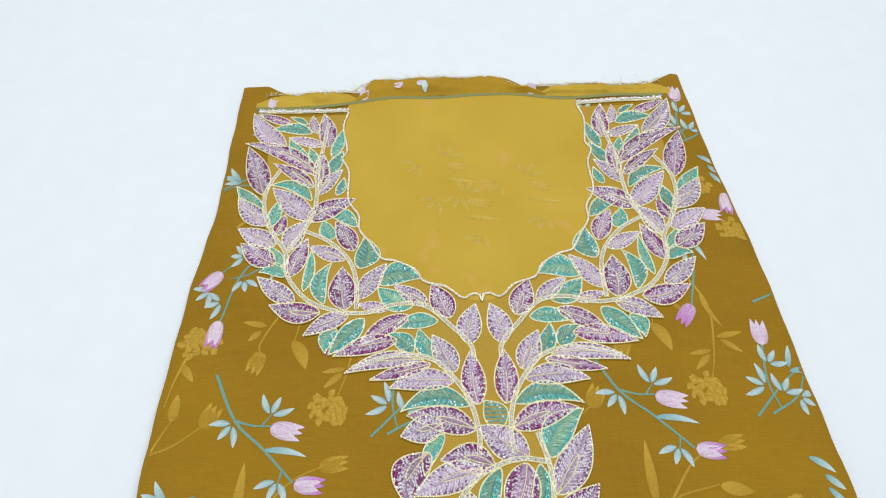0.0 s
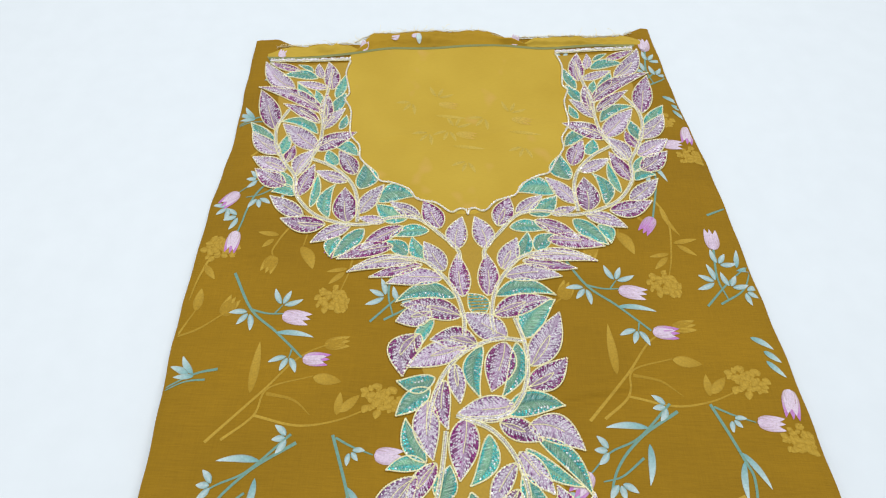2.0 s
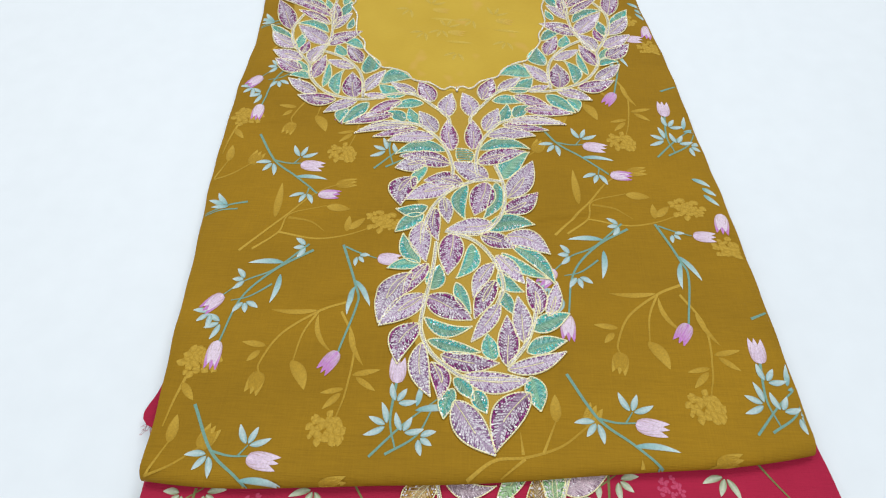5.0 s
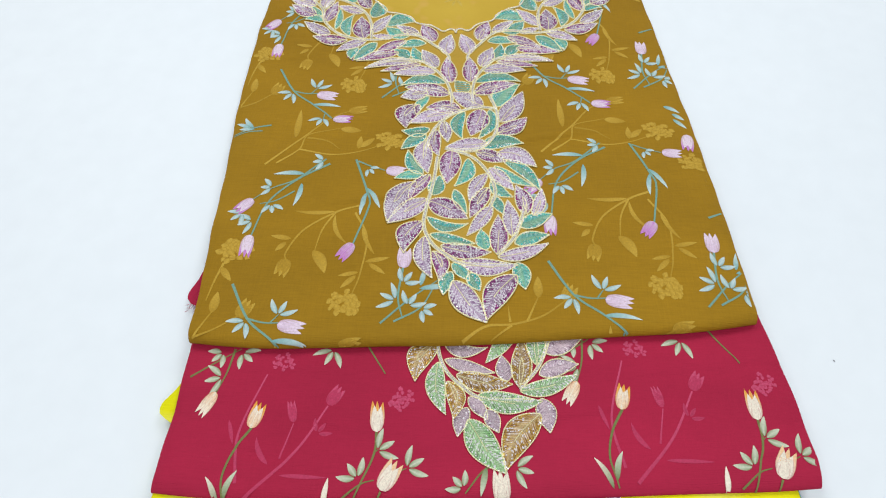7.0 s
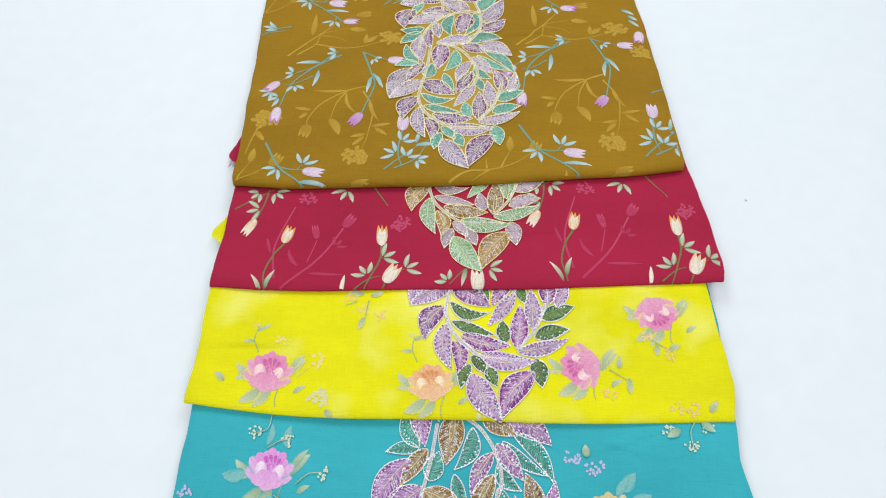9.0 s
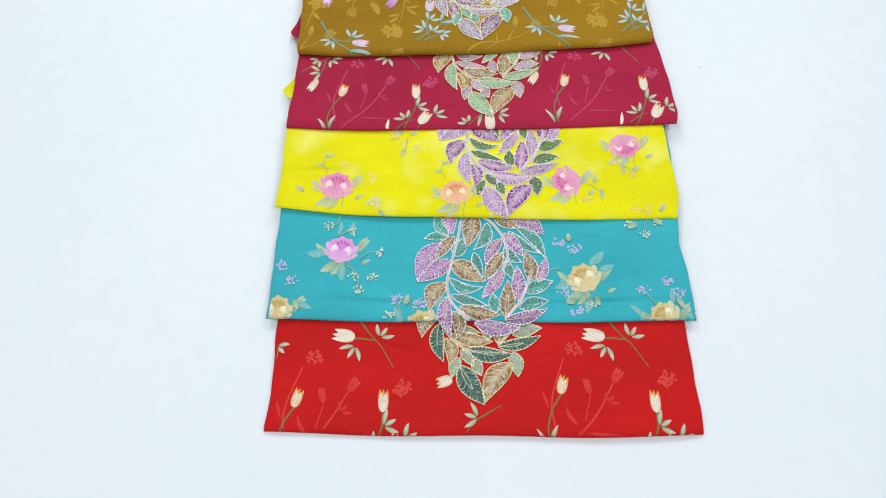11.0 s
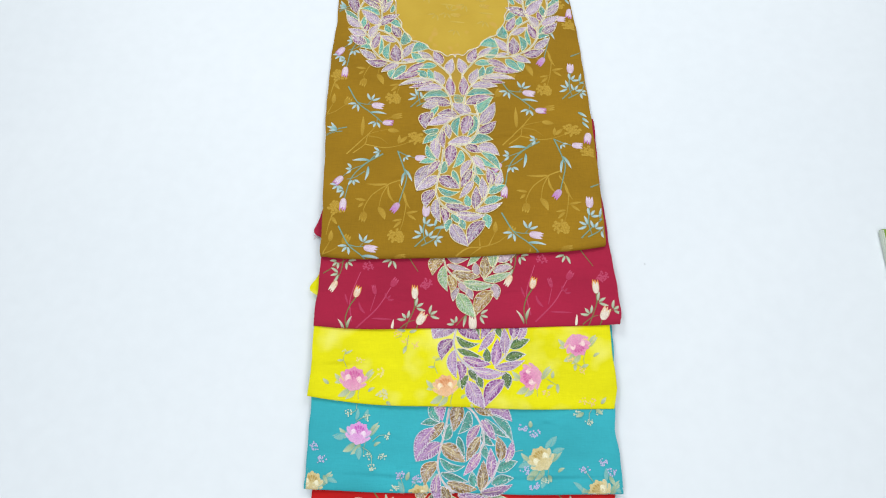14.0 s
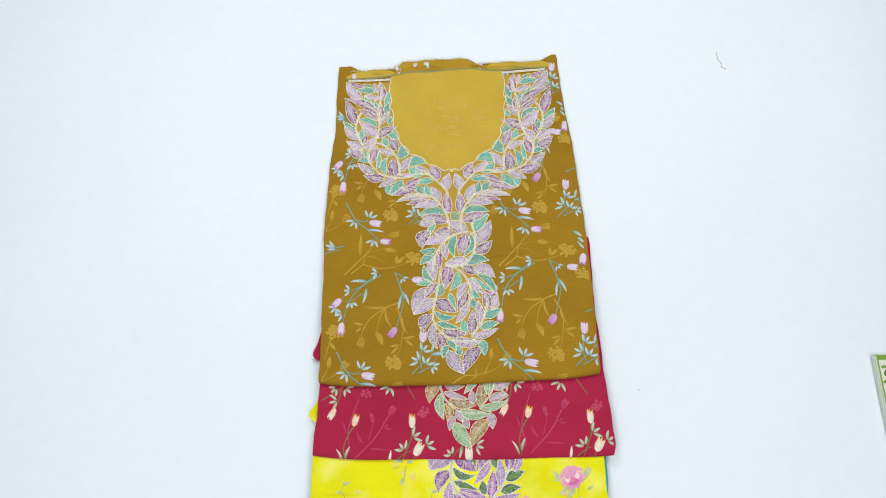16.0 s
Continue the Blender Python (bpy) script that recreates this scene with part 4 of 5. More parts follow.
def tulip_hanging(cloth, thing, at_):
    s = Motif(cloth, at_)
    s.strip([(-210, 97), (-213, 78), (-219, 61)], 2.0, G_STEM)
    s.strip([(-242, 74), (-226, 84), (-205, 97)], 1.8, G_STEM)
    for node, aim in (((-216, 73), (-231, 70)), ((-219, 94), (-228, 86)), ((-204, 94), (-194, 85)), ((-130, 95), (-137, 81))):
        s.tri(node, aim, G0, G1)
    s.tulip((-219, 61), (-230, 43), 12, CREAM, CREAM, PEACH)
    s.strip([(-107, 106), (-101, 95), (-88, 74)], 2.0, G_STEM)
    s.finish(thing, "printed_sprig")


def tulip_middle(cloth, thing, at_):
    s = Motif(cloth, at_)
    s.strip([(6, 3), (-12, 1), (-28, -16)], 2.0, G_STEM)
    s.leaf((-12, 2), (-17, -18), 4.5, G0, G1)
    s.tri((9, 1), (23, -3), G0, G1)
    s.tri((-29, -13), (-37, -4), G0, G1)
    s.tulip((-2, -24), (-2, 1), 15, CREAM, CREAM, CREAM)
    s.finish(thing, "printed_sprig")


def tulip_crossing(cloth, thing, at_):
    s = Motif(cloth, at_)
    s.strip([(-126, 67), (-112, 66), (-100, 62), (-83, 36)], 2.0, G_STEM)
    s.strip([(-121, 86), (-110, 72), (-100, 62)], 2.0, G_STEM)
    s.tri((-125, 59), (-133, 45), G0, G1)
    s.tri((-99, 68), (-91, 80), G0, G1)
    s.tulip((-126, 68), (-151, 72), 17, CREAM, CREAM, CREAM)
    s.finish(thing, "printed_sprig")


def ghost_tulips(cloth, thing, at_, c0, c1):
    s = Motif(cloth, at_)
    s.h, s.step = 0.00013, 0.0000005
    s.strip([(-192, -7), (-196, 30), (-181, 75)], 2.5, c0, c1)
    s.strip([(-185, -18), (-153, 14), (-131, 49)], 2.8, c0, c1)
    s.strip([(-163, 10), (-156, 36)], 1.6, c0, c1)
    s.tulip((-131, 50), (-121, 64), 12, c1, c0, c0)
    s.tulip((-156, 37), (-160, 54), 8, c1, c0, c0)
    s.tri((-138, 28), (-128, 40), c0, c0, 0.7)
    s.cluster((-170, 84), 9, 40, c0, c1, 8, 0.5)
    s.cluster((-75, 53), 10, 48, c0, c1, 9, 0.5)
    s.leaf((-205, 39), (-199, 21), 3, c0, c0)
    s.leaf((-171, 6), (-182, 26), 4, c0, c0, None, 0.1)
    s.leaf((-161, -2), (-127, -4), 3, c0, c0)
    s.finish(thing, "printed_branch", "tone-on-tone printed branch")


PINK0, PINK1 = (0.46, 0.036, 0.10), (0.54, 0.068, 0.15)
RED0, RED1 = (0.66, 0.035, 0.03), (0.70, 0.065, 0.05)
for i_ in (0, 1):
    ghost_tulips(pink, pink_fabric, (0.281 * i_, 0.007 * i_), PINK0, PINK1)
    tulip_stalk(pink, pink_fabric, (0.281 * i_, 0.010 * i_))
    tulip_pair(pink, pink_fabric, (0.287 * i_, 0.004 * i_))
    tulip_hanging(pink, pink_fabric, (0.281 * i_, 0.004 * i_))
    ghost_tulips(red, red_fabric, (0.002 + 0.276 * i_, -0.039 + 0.012 * i_), RED0, RED1)
    tulip_stalk(red, red_fabric, (0.003 + 0.276 * i_, -0.039 + 0.016 * i_))
    tulip_pair(red, red_fabric, (0.001 + 0.280 * i_, -0.039 + 0.002 * i_))
    tulip_crossing(red, red_fabric, (0.269 * i_, 0.003 * i_))
tulip_middle(pink, pink_fabric, (0, 0))
s = Motif(red, (0, 0))
s.tulip((-21, 24), (-38, 19), 14, PEACH, CREAM, CREAM)
s.strip([(16, -10), (2, -19), (-8, -32)], 1.8, G_STEM)
s.strip([(16, -10), (30, -2)], 1.6, G_STEM)
s.tri((6, -15), (-9, -11), G0, G1)
s.finish(red_fabric, "printed_sprig")
s = Motif(red, (0, 0))
s.tri((-210, 58), (-200, 50), G0, G1)
s.finish(red_fabric, "printed_sprig")

# roses of the lemon and the turquoise fabric
ROSE_D, ROSE_M, ROSE_P = (0.62, 0.11, 0.33), (0.76, 0.29, 0.48), (0.87, 0.66, 0.62)
Y_LEAF0, Y_LEAF1, Y_SOFT = (0.36, 0.44, 0.24), (0.60, 0.64, 0.42), (0.84, 0.69, 0.24)


def rose_spray(cloth, thing, at_, size, cols, leaf0, leaf1, soft, turn=0.0, seed=0, bits=True):
    s = Motif(cloth, (at_[0] / 1000, at_[1] / 1000))
    s.crisp = 0.25
    s.strip([(12, -10), (9, -22), (10, -30)], 1.3, leaf0)
    if bits:
        s.strip([(-12, 18), (-17, 30), (-15, 42)], 1.3, leaf0)
        s.leaf((-16, 38), (-4, 44), 4, leaf0, leaf1)
        s.leaf((-17, 28), (-27, 28), 4, leaf0, leaf1)
        s.cluster((-17, 43), 3, 6, soft, leaf1, seed)
        s.cluster((9, 30), 5, 9, soft, soft, seed + 1)
        s.cluster((44, 12), 6, 9, soft, soft, seed + 2)
        s.cluster((45, -21), 8, 14, soft, leaf1, seed + 3)
        s.strip([(25, -4), (36, 6), (44, 12)], 0.9, soft)
    for b_, t_, w_ in (((-14, 2), (-28, -6), 9), ((-14, -4), (-29, 8), 8), ((-4, -14), (-22, -26), 11), ((4, -14), (-10, -30), 9), ((16, -4), (32, 12), 10), ((18, 0), (30, 16), 6), ((24, -18), (34, -12), 5)):
        s.leaf(b_, t_, w_, leaf0, leaf1, None, 0.08)
    # pale wash of leaves round the blossom
    wash = tuple(0.35 * a_ + 0.65 * g_ for a_, g_ in zip(leaf1, cloth.colour))
    s.crisp, r = 0.0, random.Random(seed + 70)
    for _ in range(5 if cloth is blue else 0):
        e, q = r.uniform(0, 6.28), size * r.uniform(0.45, 0.75)
        x_, y_, f = q * math.cos(e), q * math.sin(e), e + r.uniform(-0.9, 0.9)
        s.leaf((x_, y_), (x_ + size * 0.5 * math.cos(f), y_ + size * 0.5 * math.sin(f)), size * r.uniform(0.16, 0.30), wash, wash, None, r.uniform(-0.1, 0.1))
    s.crisp = 0.2
    s.rose((0, 0), size, *cols, turn)
    s.finish(thing, "printed_rose", "")


rose_spray(yellow, yellow_fabric, (-199, 36), 40, (ROSE_D, ROSE_M, ROSE_P), Y_LEAF0, Y_LEAF1, Y_SOFT, 0.2, 1)
rose_spray(yellow, yellow_fabric, (-58, 29), 36, ((0.70, 0.26, 0.10), (0.82, 0.46, 0.24), (0.90, 0.74, 0.50)), Y_LEAF0, Y_LEAF1, Y_SOFT, 0.5, 2)
rose_spray(yellow, yellow_fabric, (72, 46), 38, (ROSE_D, ROSE_M, ROSE_P), Y_LEAF0, Y_LEAF1, Y_SOFT, 2.2, 3, False)
rose_spray(yellow, yellow_fabric, (144, 96), 38, (ROSE_D, ROSE_M, ROSE_P), Y_LEAF0, Y_LEAF1, Y_SOFT, 3.9, 4, False)
s = Motif(yellow)
s.crisp = 0.25
for k_, (x_, y_) in enumerate(((-122, 95), (-106, 90), (-134, 108), (151, 12), (164, 10), (94, 22), (132, 74), (150, 57))):
    s.cluster((x_, y_), 6, 16, (0.83, 0.62, 0.16), (0.86, 0.60, 0.28), 20 + k_, 0.62)
for a_, b_ in (((-117, 105), (-120, 80)), ((96, 43), (115, 31)), ((136, 70), (152, 60)), ((-128, 104), (-138, 100))):
    s.strip([a_, b_], 1.2, Y_LEAF0)
for a_, b_ in (((112, 36), (112, 22)), ((104, 44), (106, 55)), ((140, 66), (139, 56)), ((176, 8), (184, 18)), ((150, 62), (160, 66)), ((-120, 88), (-124, 76)), ((-122, 112), (-136, 114)), ((-116, 110), (-104, 114)), ((-236, 28), (-246, 36)), ((-146, 4), (-140, -2))):
    s.leaf(a_, b_, 6, Y_LEAF0, Y_LEAF1)
s.finish(yellow_fabric, "printed_blossoms", "small peach blossoms and grey-green leaves")

OCH_D, OCH_M, OCH_P = (0.46, 0.31, 0.08), (0.66, 0.55, 0.27), (0.84, 0.80, 0.58)
B_LEAF0, B_LEAF1, LILAC0, LILAC1 = (0.26, 0.40, 0.24), (0.52, 0.62, 0.44), (0.42, 0.38, 0.66), (0.58, 0.55, 0.76)
rose_spray(blue, blue_fabric, (-166, 139), 36, ((0.56, 0.10, 0.48), (0.72, 0.34, 0.68), (0.84, 0.70, 0.80)), B_LEAF0, B_LEAF1, (0.60, 0.62, 0.48), 0.2, 11, False)
rose_spray(blue, blue_fabric, (106, 106), 37, (OCH_D, OCH_M, OCH_P), B_LEAF0, B_LEAF1, B_LEAF1, 0.9, 12, False)
rose_spray(blue, blue_fabric, (189, 62), 35, (OCH_D, OCH_M, OCH_P), B_LEAF0, B_LEAF1, B_LEAF1, 1.2, 13, False)
rose_spray(blue, blue_fabric, (-232, 69), 34, (OCH_D, OCH_M, OCH_P), B_LEAF0, B_LEAF1, B_LEAF1, 0.2, 14, False)
rose_spray(blue, blue_fabric, (-72, 50), 40, (OCH_D, OCH_M, OCH_P), B_LEAF0, B_LEAF1, B_LEAF1, 1.2, 15, False)
s = Motif(blue)
s.crisp = 0.25
for k_, (x_, y_) in enumerate(((80, 148), (98, 142), (83, 90), (95, 68), (197, 102), (207, 89), (168, 92), (-230, 120), (-219, 102), (-101, 81), (-76, 76))):
    s.cluster((x_, y_), 7, 20, LILAC0, LILAC1, 40 + k_, 0.62)
for k_, (x_, y_) in enumerate(((163, 170), (195, 174), (180, 158), (111, 75), (-150, 106), (-129, 106), (-144, 91), (-109, 64), (-182, 170), (-153, 162), (-124, 136))):
    s.cluster((x_, y_), 6, 16, B_LEAF1, (0.70, 0.74, 0.56), 60 + k_, 0.62)
for p_ in ([(-182, 168), (-172, 172), (-170, 185)], [(-170, 156), (-160, 162), (-152, 163)], [(-144, 128), (-134, 136), (-124, 137)], [(-160, 120), (-146, 110), (-144, 90)], [(-102, 80), (-96, 66), (-96, 58)], [(-78, 75), (-84, 66)], [(186, 180), (180, 170), (180, 158)], [(80, 118), (68, 116)], [(180, 76), (168, 92)], [(104, 88), (110, 76)]):
    s.strip(p_, 1.3, B_LEAF0, B_LEAF1)
for a_, b_ in (((-92, 74), (-88, 86)), ((-214, 80), (-208, 68)), ((172, 172), (160, 166)), ((190, 178), (200, 170)), ((96, 80), (84, 78)), ((116, 84), (120, 74)), ((92, 150), (92, 160)), ((204, 84), (212, 70))):
    s.leaf(a_, b_, 7, B_LEAF0, B_LEAF1)
s.finish(blue_fabric, "printed_blossoms", "small lilac and cream blossoms")

# ---- the neckline of the mustard fabric ----
NECKLINE = np.array(NECK, float) / 1000
NECKLINE[:, 1] += 0.0045 * smooth01((0.44 - NECKLINE[:, 1]) / 0.04)
order = np.argsort(NECKLINE[:, 1])
m, n, l, b = material("pale_mustard_lining", 0.7, 0, 0.25)
weft = noise_node(n, l, 120, 4, (1.5, 9, 1))
col = ramp(n, l, noise_node(n, l, 14, 2), (0.50, 0.324, 0.030), (0.56, 0.375, 0.042))
col = mix(n, l, ramp(n, l, noise_node(n, l, 38, 1), (0, 0, 0), (1, 1, 1), 0.64, 0.76), col, (0.58, 0.36, 0.07))
col = mix(n, l, 1.0, col, ramp(n, l, weft, (0.975, 0.975, 0.975), (1.02, 1.02, 1.02)), "MULTIPLY")
l.new(col, b.inputs["Base Color"])
add_bump(n, l, b, noise_node(n, l, 22, 3), 0.4, 0.003)
LINING = m
ys = np.linspace(0.367, 0.5735, 130)
half = np.interp(ys, [0.3665, 0.3690, 0.3725, 0.379, 0.3855, 0.3965, 0.405, 0.410, 0.423, 0.438, 0.452, 0.469, 0.497, 0.513, 0.522, 0.549, 0.574], [0.003, 0.0165, 0.0205, 0.027, 0.044, 0.051, 0.066, 0.078, 0.087, 0.096, 0.098, 0.106, 0.106, 0.112, 0.109, 0.112, 0.108])
g = np.array([mustard.points(np.linspace(-h, h, 110), y + smooth01((y - 0.52) / 0.0535) * (0.0055 + 0.007 * smooth01((0.11 - np.abs(np.linspace(-h, h, 110) + 0.01)) / 0.06)), 0.0008) for y, h in zip(ys, half)])
mesh_object("neck_panel", g.reshape(-1, 3), grid_faces(130, 110), LINING, mustard_fabric, "paler mustard lining inside the neckline")

# print of the back layer showing faintly through the lining
for su_, sv_ in ((0.150, 0.185), (0.135, 0.225), (0.205, 0.200)):
    s = Motif(mustard, (su_, sv_))
    s.h, s.step = 0.00090, 0.0000005
    faint0, faint1, s.ground = (0.540, 0.366, 0.045), (0.600, 0.432, 0.085), (0.533, 0.352, 0.038)
    s.crisp = 0.1
    s.tri((-155, 285), (-148, 299), faint0, faint1)
    s.tri((-180, 281), (-190, 270), faint0, faint1)
    s.tri((-146, 242), (-152, 229), faint0, faint1)
    s.leaf((-158, 262), (-128, 256), 4.5, faint0, faint1)
    s.tulip((-154, 277), (-134, 272), 11, (0.585, 0.365, 0.062), (0.57, 0.365, 0.06), faint1)
    s.finish(mustard_fabric, "faint_print", "print of the back layer seen faintly")

s = Motif(mustard)
s.h = 0.0010
us = np.linspace(-0.195, 0.195, 40)
line = np.c_[us, 0.5785 + 0.007 * smooth01((0.11 - np.abs(us + 0.01)) / 0.06) + 0.0012 * np.sin(us * 50)] * 1000
s.strip(line, 3.6, (0.24, 0.26, 0.10), (0.26, 0.27, 0.10), 1.0)
s.finish(mustard_fabric, "selvedge_stripe", "dull green selvedge stripe")
# fold of surplus cloth above the neckline
rnd = random.Random(5)


def raw_base(u):
    return 0.5800 + 0.007 * smooth01((0.11 - np.abs(u + 0.01)) / 0.06)


def rumple(u, q):
    r = 0.0016 * np.sin(q * math.pi) * (1 + wander(u, 0.022, 31)) + 0.0016 * wander(u + 0.010 * q, 0.013, 32) * np.sin(q * 3)
    return r + 0.0012 * wander(u - 0.02 * q, 0.0065, 33) * wander(u, 0.02, 34) + 0.0012 * wander(q + 3 * u, 0.23, 35)


class RawEdge(Cloth):
    """The rumpled strip, as a face for its print."""

    def points(self, u, v, lift):
        q = np.clip((v - raw_base(u)) / (top_edge(self, u) - raw_base(u)), 0, 1)
        return mustard.points(u, v, lift + (0.0026 + rumple(u, q)) * (0.3 + 0.7 * smooth01(q / 0.4)))


def raw_edge(u0, u1, mat, lift, label):
    rows_, cols = [], int((u1 - u0) / 0.0025)
    for q_ in np.linspace(0, 1, 14):
        u = np.linspace(u0, u1, cols)
        base_v = raw_base(u)
        ends = smooth01((u - u0) / 0.018) * smooth01((u1 - u) / 0.018)
        v = base_v + q_ * (0.35 + 0.65 * ends) * (top_edge(mustard, u) - base_v - 0.001 + 0.0016 * wander(u, 0.004, 36) * (q_ > 0.95))
        rows_.append(mustard.points(u, v, (lift + rumple(u, q_)) * (0.3 + 0.7 * ends) * (0.3 + 0.7 * float(smooth01(q_ / 0.4)))))
    g = np.array(rows_)
    mesh_object("raw_edge", g.reshape(-1, 3), grid_faces(14, cols), mat, mustard_fabric, label)


raw_edge(-0.196, -0.098, LINING, 0.0020, "rumpled pale raw edge of mustard cotton")
raw_edge(-0.104, 0.080, cloth_material("washed_mustard_cotton", (0.45, 0.265, 0.020)), 0.0026, "rumpled raw edge of mustard cotton")
raw_edge(0.074, 0.203, LINING, 0.0020, "rumpled pale raw edge of mustard cotton")

strip_ = RawEdge(mustard.tip, 5.5, mustard.foot, mustard.sag, mustard.top + 0.012, mustard.thick, mustard.left, mustard.right, mustard.length, 5)
strip_.colour, strip_.ragged = C_MUSTARD, False
s = Motif(strip_)
s.h = 0.0003
for u_, v_ in ((-182, 583), (-95, 588), (-62, 598), (66, 588), (203, 575), (-40, 600)):
    s.tulip((u_, v_ - 4), (u_ + 3, v_ + 6), 10, PALE, PALE, PALE)
s.leaf((-35, 590), (-36, 604), 6, LEAF1, LEAF1)
s.finish(mustard_fabric, "printed_blossoms", "cut-off pink tulips along the raw edge")


def yarns(cloth, thing, places, count, reach, colour, name, label, lift=-0.002):
    lines = []
    for _ in range(count):
        u, v, a = places(rnd)
        p = [np.array([u, v])]
        for k in range(5):
            a += rnd.uniform(-0.55, 0.55)
            p.append(p[-1] + reach * rnd.uniform(0.10, 0.28) * np.array([math.cos(a), math.sin(a)]))
        p = spline(np.array(p), 4)
        x, y = cloth.world(p[:, 0], p[:, 1])
        z0 = float(cloth.height(p[0, 0], p[0, 1])) + lift
        z = np.linspace(max(z0, 0.002), max(z0 * rnd.uniform(0.2, 0.9), 0.0012), len(p))
        lines.append(np.stack([x, y, z], -1))
    v, f = cord_mesh(lines, 0.00017, 3)
    mesh_object(name, v, f, colour, thing, label)


def along_top(r):
    u = r.uniform(-0.186, 0.196)
    return u, float(top_edge(mustard, np.array(u))) - 0.001, r.uniform(0.7, 2.4)


FRAY_PINK = plain_material("frayed_pink_yarn", (0.55, 0.12, 0.18), 0.8)
FRAY_PALE = plain_material("frayed_pale_yarn", (0.58, 0.26, 0.30), 0.8)
yarns(mustard, mustard_fabric, along_top, 1000, 0.0060, FRAY, "frayed_fringe", "short frayed yarns along the cut edge", 0.0030)
yarns(mustard, mustard_fabric, along_top, 26, 0.018, FRAY, "loose_fringe", "long loose yarns", 0.0030)
yarns(pink, pink_fabric, lambda r: (-0.258 + r.uniform(-0.003, 0.004), 0.143 + r.uniform(-0.006, 0.010), r.uniform(2.4, 4.4)), 22, 0.006, FRAY_PALE, "frayed_fringe", "dusty pink frayed yarns at the corner")
yarns(pink, pink_fabric, lambda r: (0.217, r.uniform(0.12, 0.34), r.uniform(-0.6, 0.6)), 30, 0.004, FRAY_PINK, "frayed_fringe", "short frayed yarns along the edge")

# ---- colours of the beading on each fabric ----
B_MAGENTA, B_LILAC, B_TEAL = bead_material("magenta_bead", (0.34, 0.030, 0.24)), bead_material("lilac_bead", (0.30, 0.13, 0.32)), bead_material("teal_bead", (0.05, 0.55, 0.55))
B_GOLD, B_GREEN, B_DARK, B_MAUVE = bead_material("gold_bead", (0.62, 0.40, 0.06)), bead_material("light_green_bead", (0.42, 0.70, 0.36)), bead_material("dark_green_bead", (0.03, 0.18, 0.08)), bead_material("mauve_bead", (0.58, 0.46, 0.55))
ON_MUSTARD = {"M": ((0.17, 0.016, 0.13), (0.40, 0.26, 0.40), B_MAGENTA, SILVER), "L": ((0.31, 0.17, 0.32), (0.47, 0.35, 0.48), B_LILAC, SILVER), "T": ((0.018, 0.33, 0.31), (0.17, 0.40, 0.24), B_TEAL, SILVER)}
ON_PINK = {"M": ((0.36, 0.18, 0.01), (0.52, 0.36, 0.14), B_GOLD, SILVER), "L": ((0.18, 0.48, 0.13), (0.38, 0.62, 0.29), B_GREEN, SILVER), "T": ((0.24, 0.14, 0.19), (0.55, 0.42, 0.47), B_MAUVE, SILVER)}
ON_YELLOW = {"M": ((0.30, 0.06, 0.32), (0.56, 0.33, 0.56), B_MAGENTA, SILVER), "L": ((0.40, 0.16, 0.44), (0.56, 0.36, 0.58), B_LILAC, SILVER), "T": ((0.012, 0.09, 0.008), (0.10, 0.22, 0.008), B_DARK, B_DARK)}
ON_BLUE = {"M": ((0.24, 0.14, 0.03), (0.46, 0.34, 0.16), B_GOLD, SILVER), "L": ((0.30, 0.07, 0.36), (0.52, 0.28, 0.58), B_LILAC, SILVER), "T": ((0.015, 0.24, 0.17), (0.05, 0.40, 0.30), B_TEAL, SILVER)}
ON_RED = {"M": ((0.34, 0.19, 0.03), (0.58, 0.44, 0.24), B_GOLD, SILVER), "L": ((0.008, 0.050, 0.034), (0.04, 0.14, 0.10), B_DARK, B_DARK), "T": ((0.30, 0.44, 0.22), (0.46, 0.50, 0.34), B_GREEN, SILVER)}
LEAF_LABEL = {}
for look_, names in ((ON_MUSTARD, ("magenta and silver", "pale lilac", "teal netted")), (ON_PINK, ("gold and silver", "light green", "dusty lilac")), (ON_YELLOW, ("magenta and lilac", "lilac", "dark green")), (ON_BLUE, ("bronze and silver", "purple", "teal green")), (ON_RED, ("gold and silver", "dark green", "pale green"))):
    for k_, nm in zip("MLT", names):
        LEAF_LABEL[(id(look_), k_)] = nm + " beaded leaf"

# brighter ground cloth that shows between the stitched leaves
GROUND = plain_material("bright_mustard_ground", (0.425, 0.258, 0.016), 0.7, 0, 0.06)


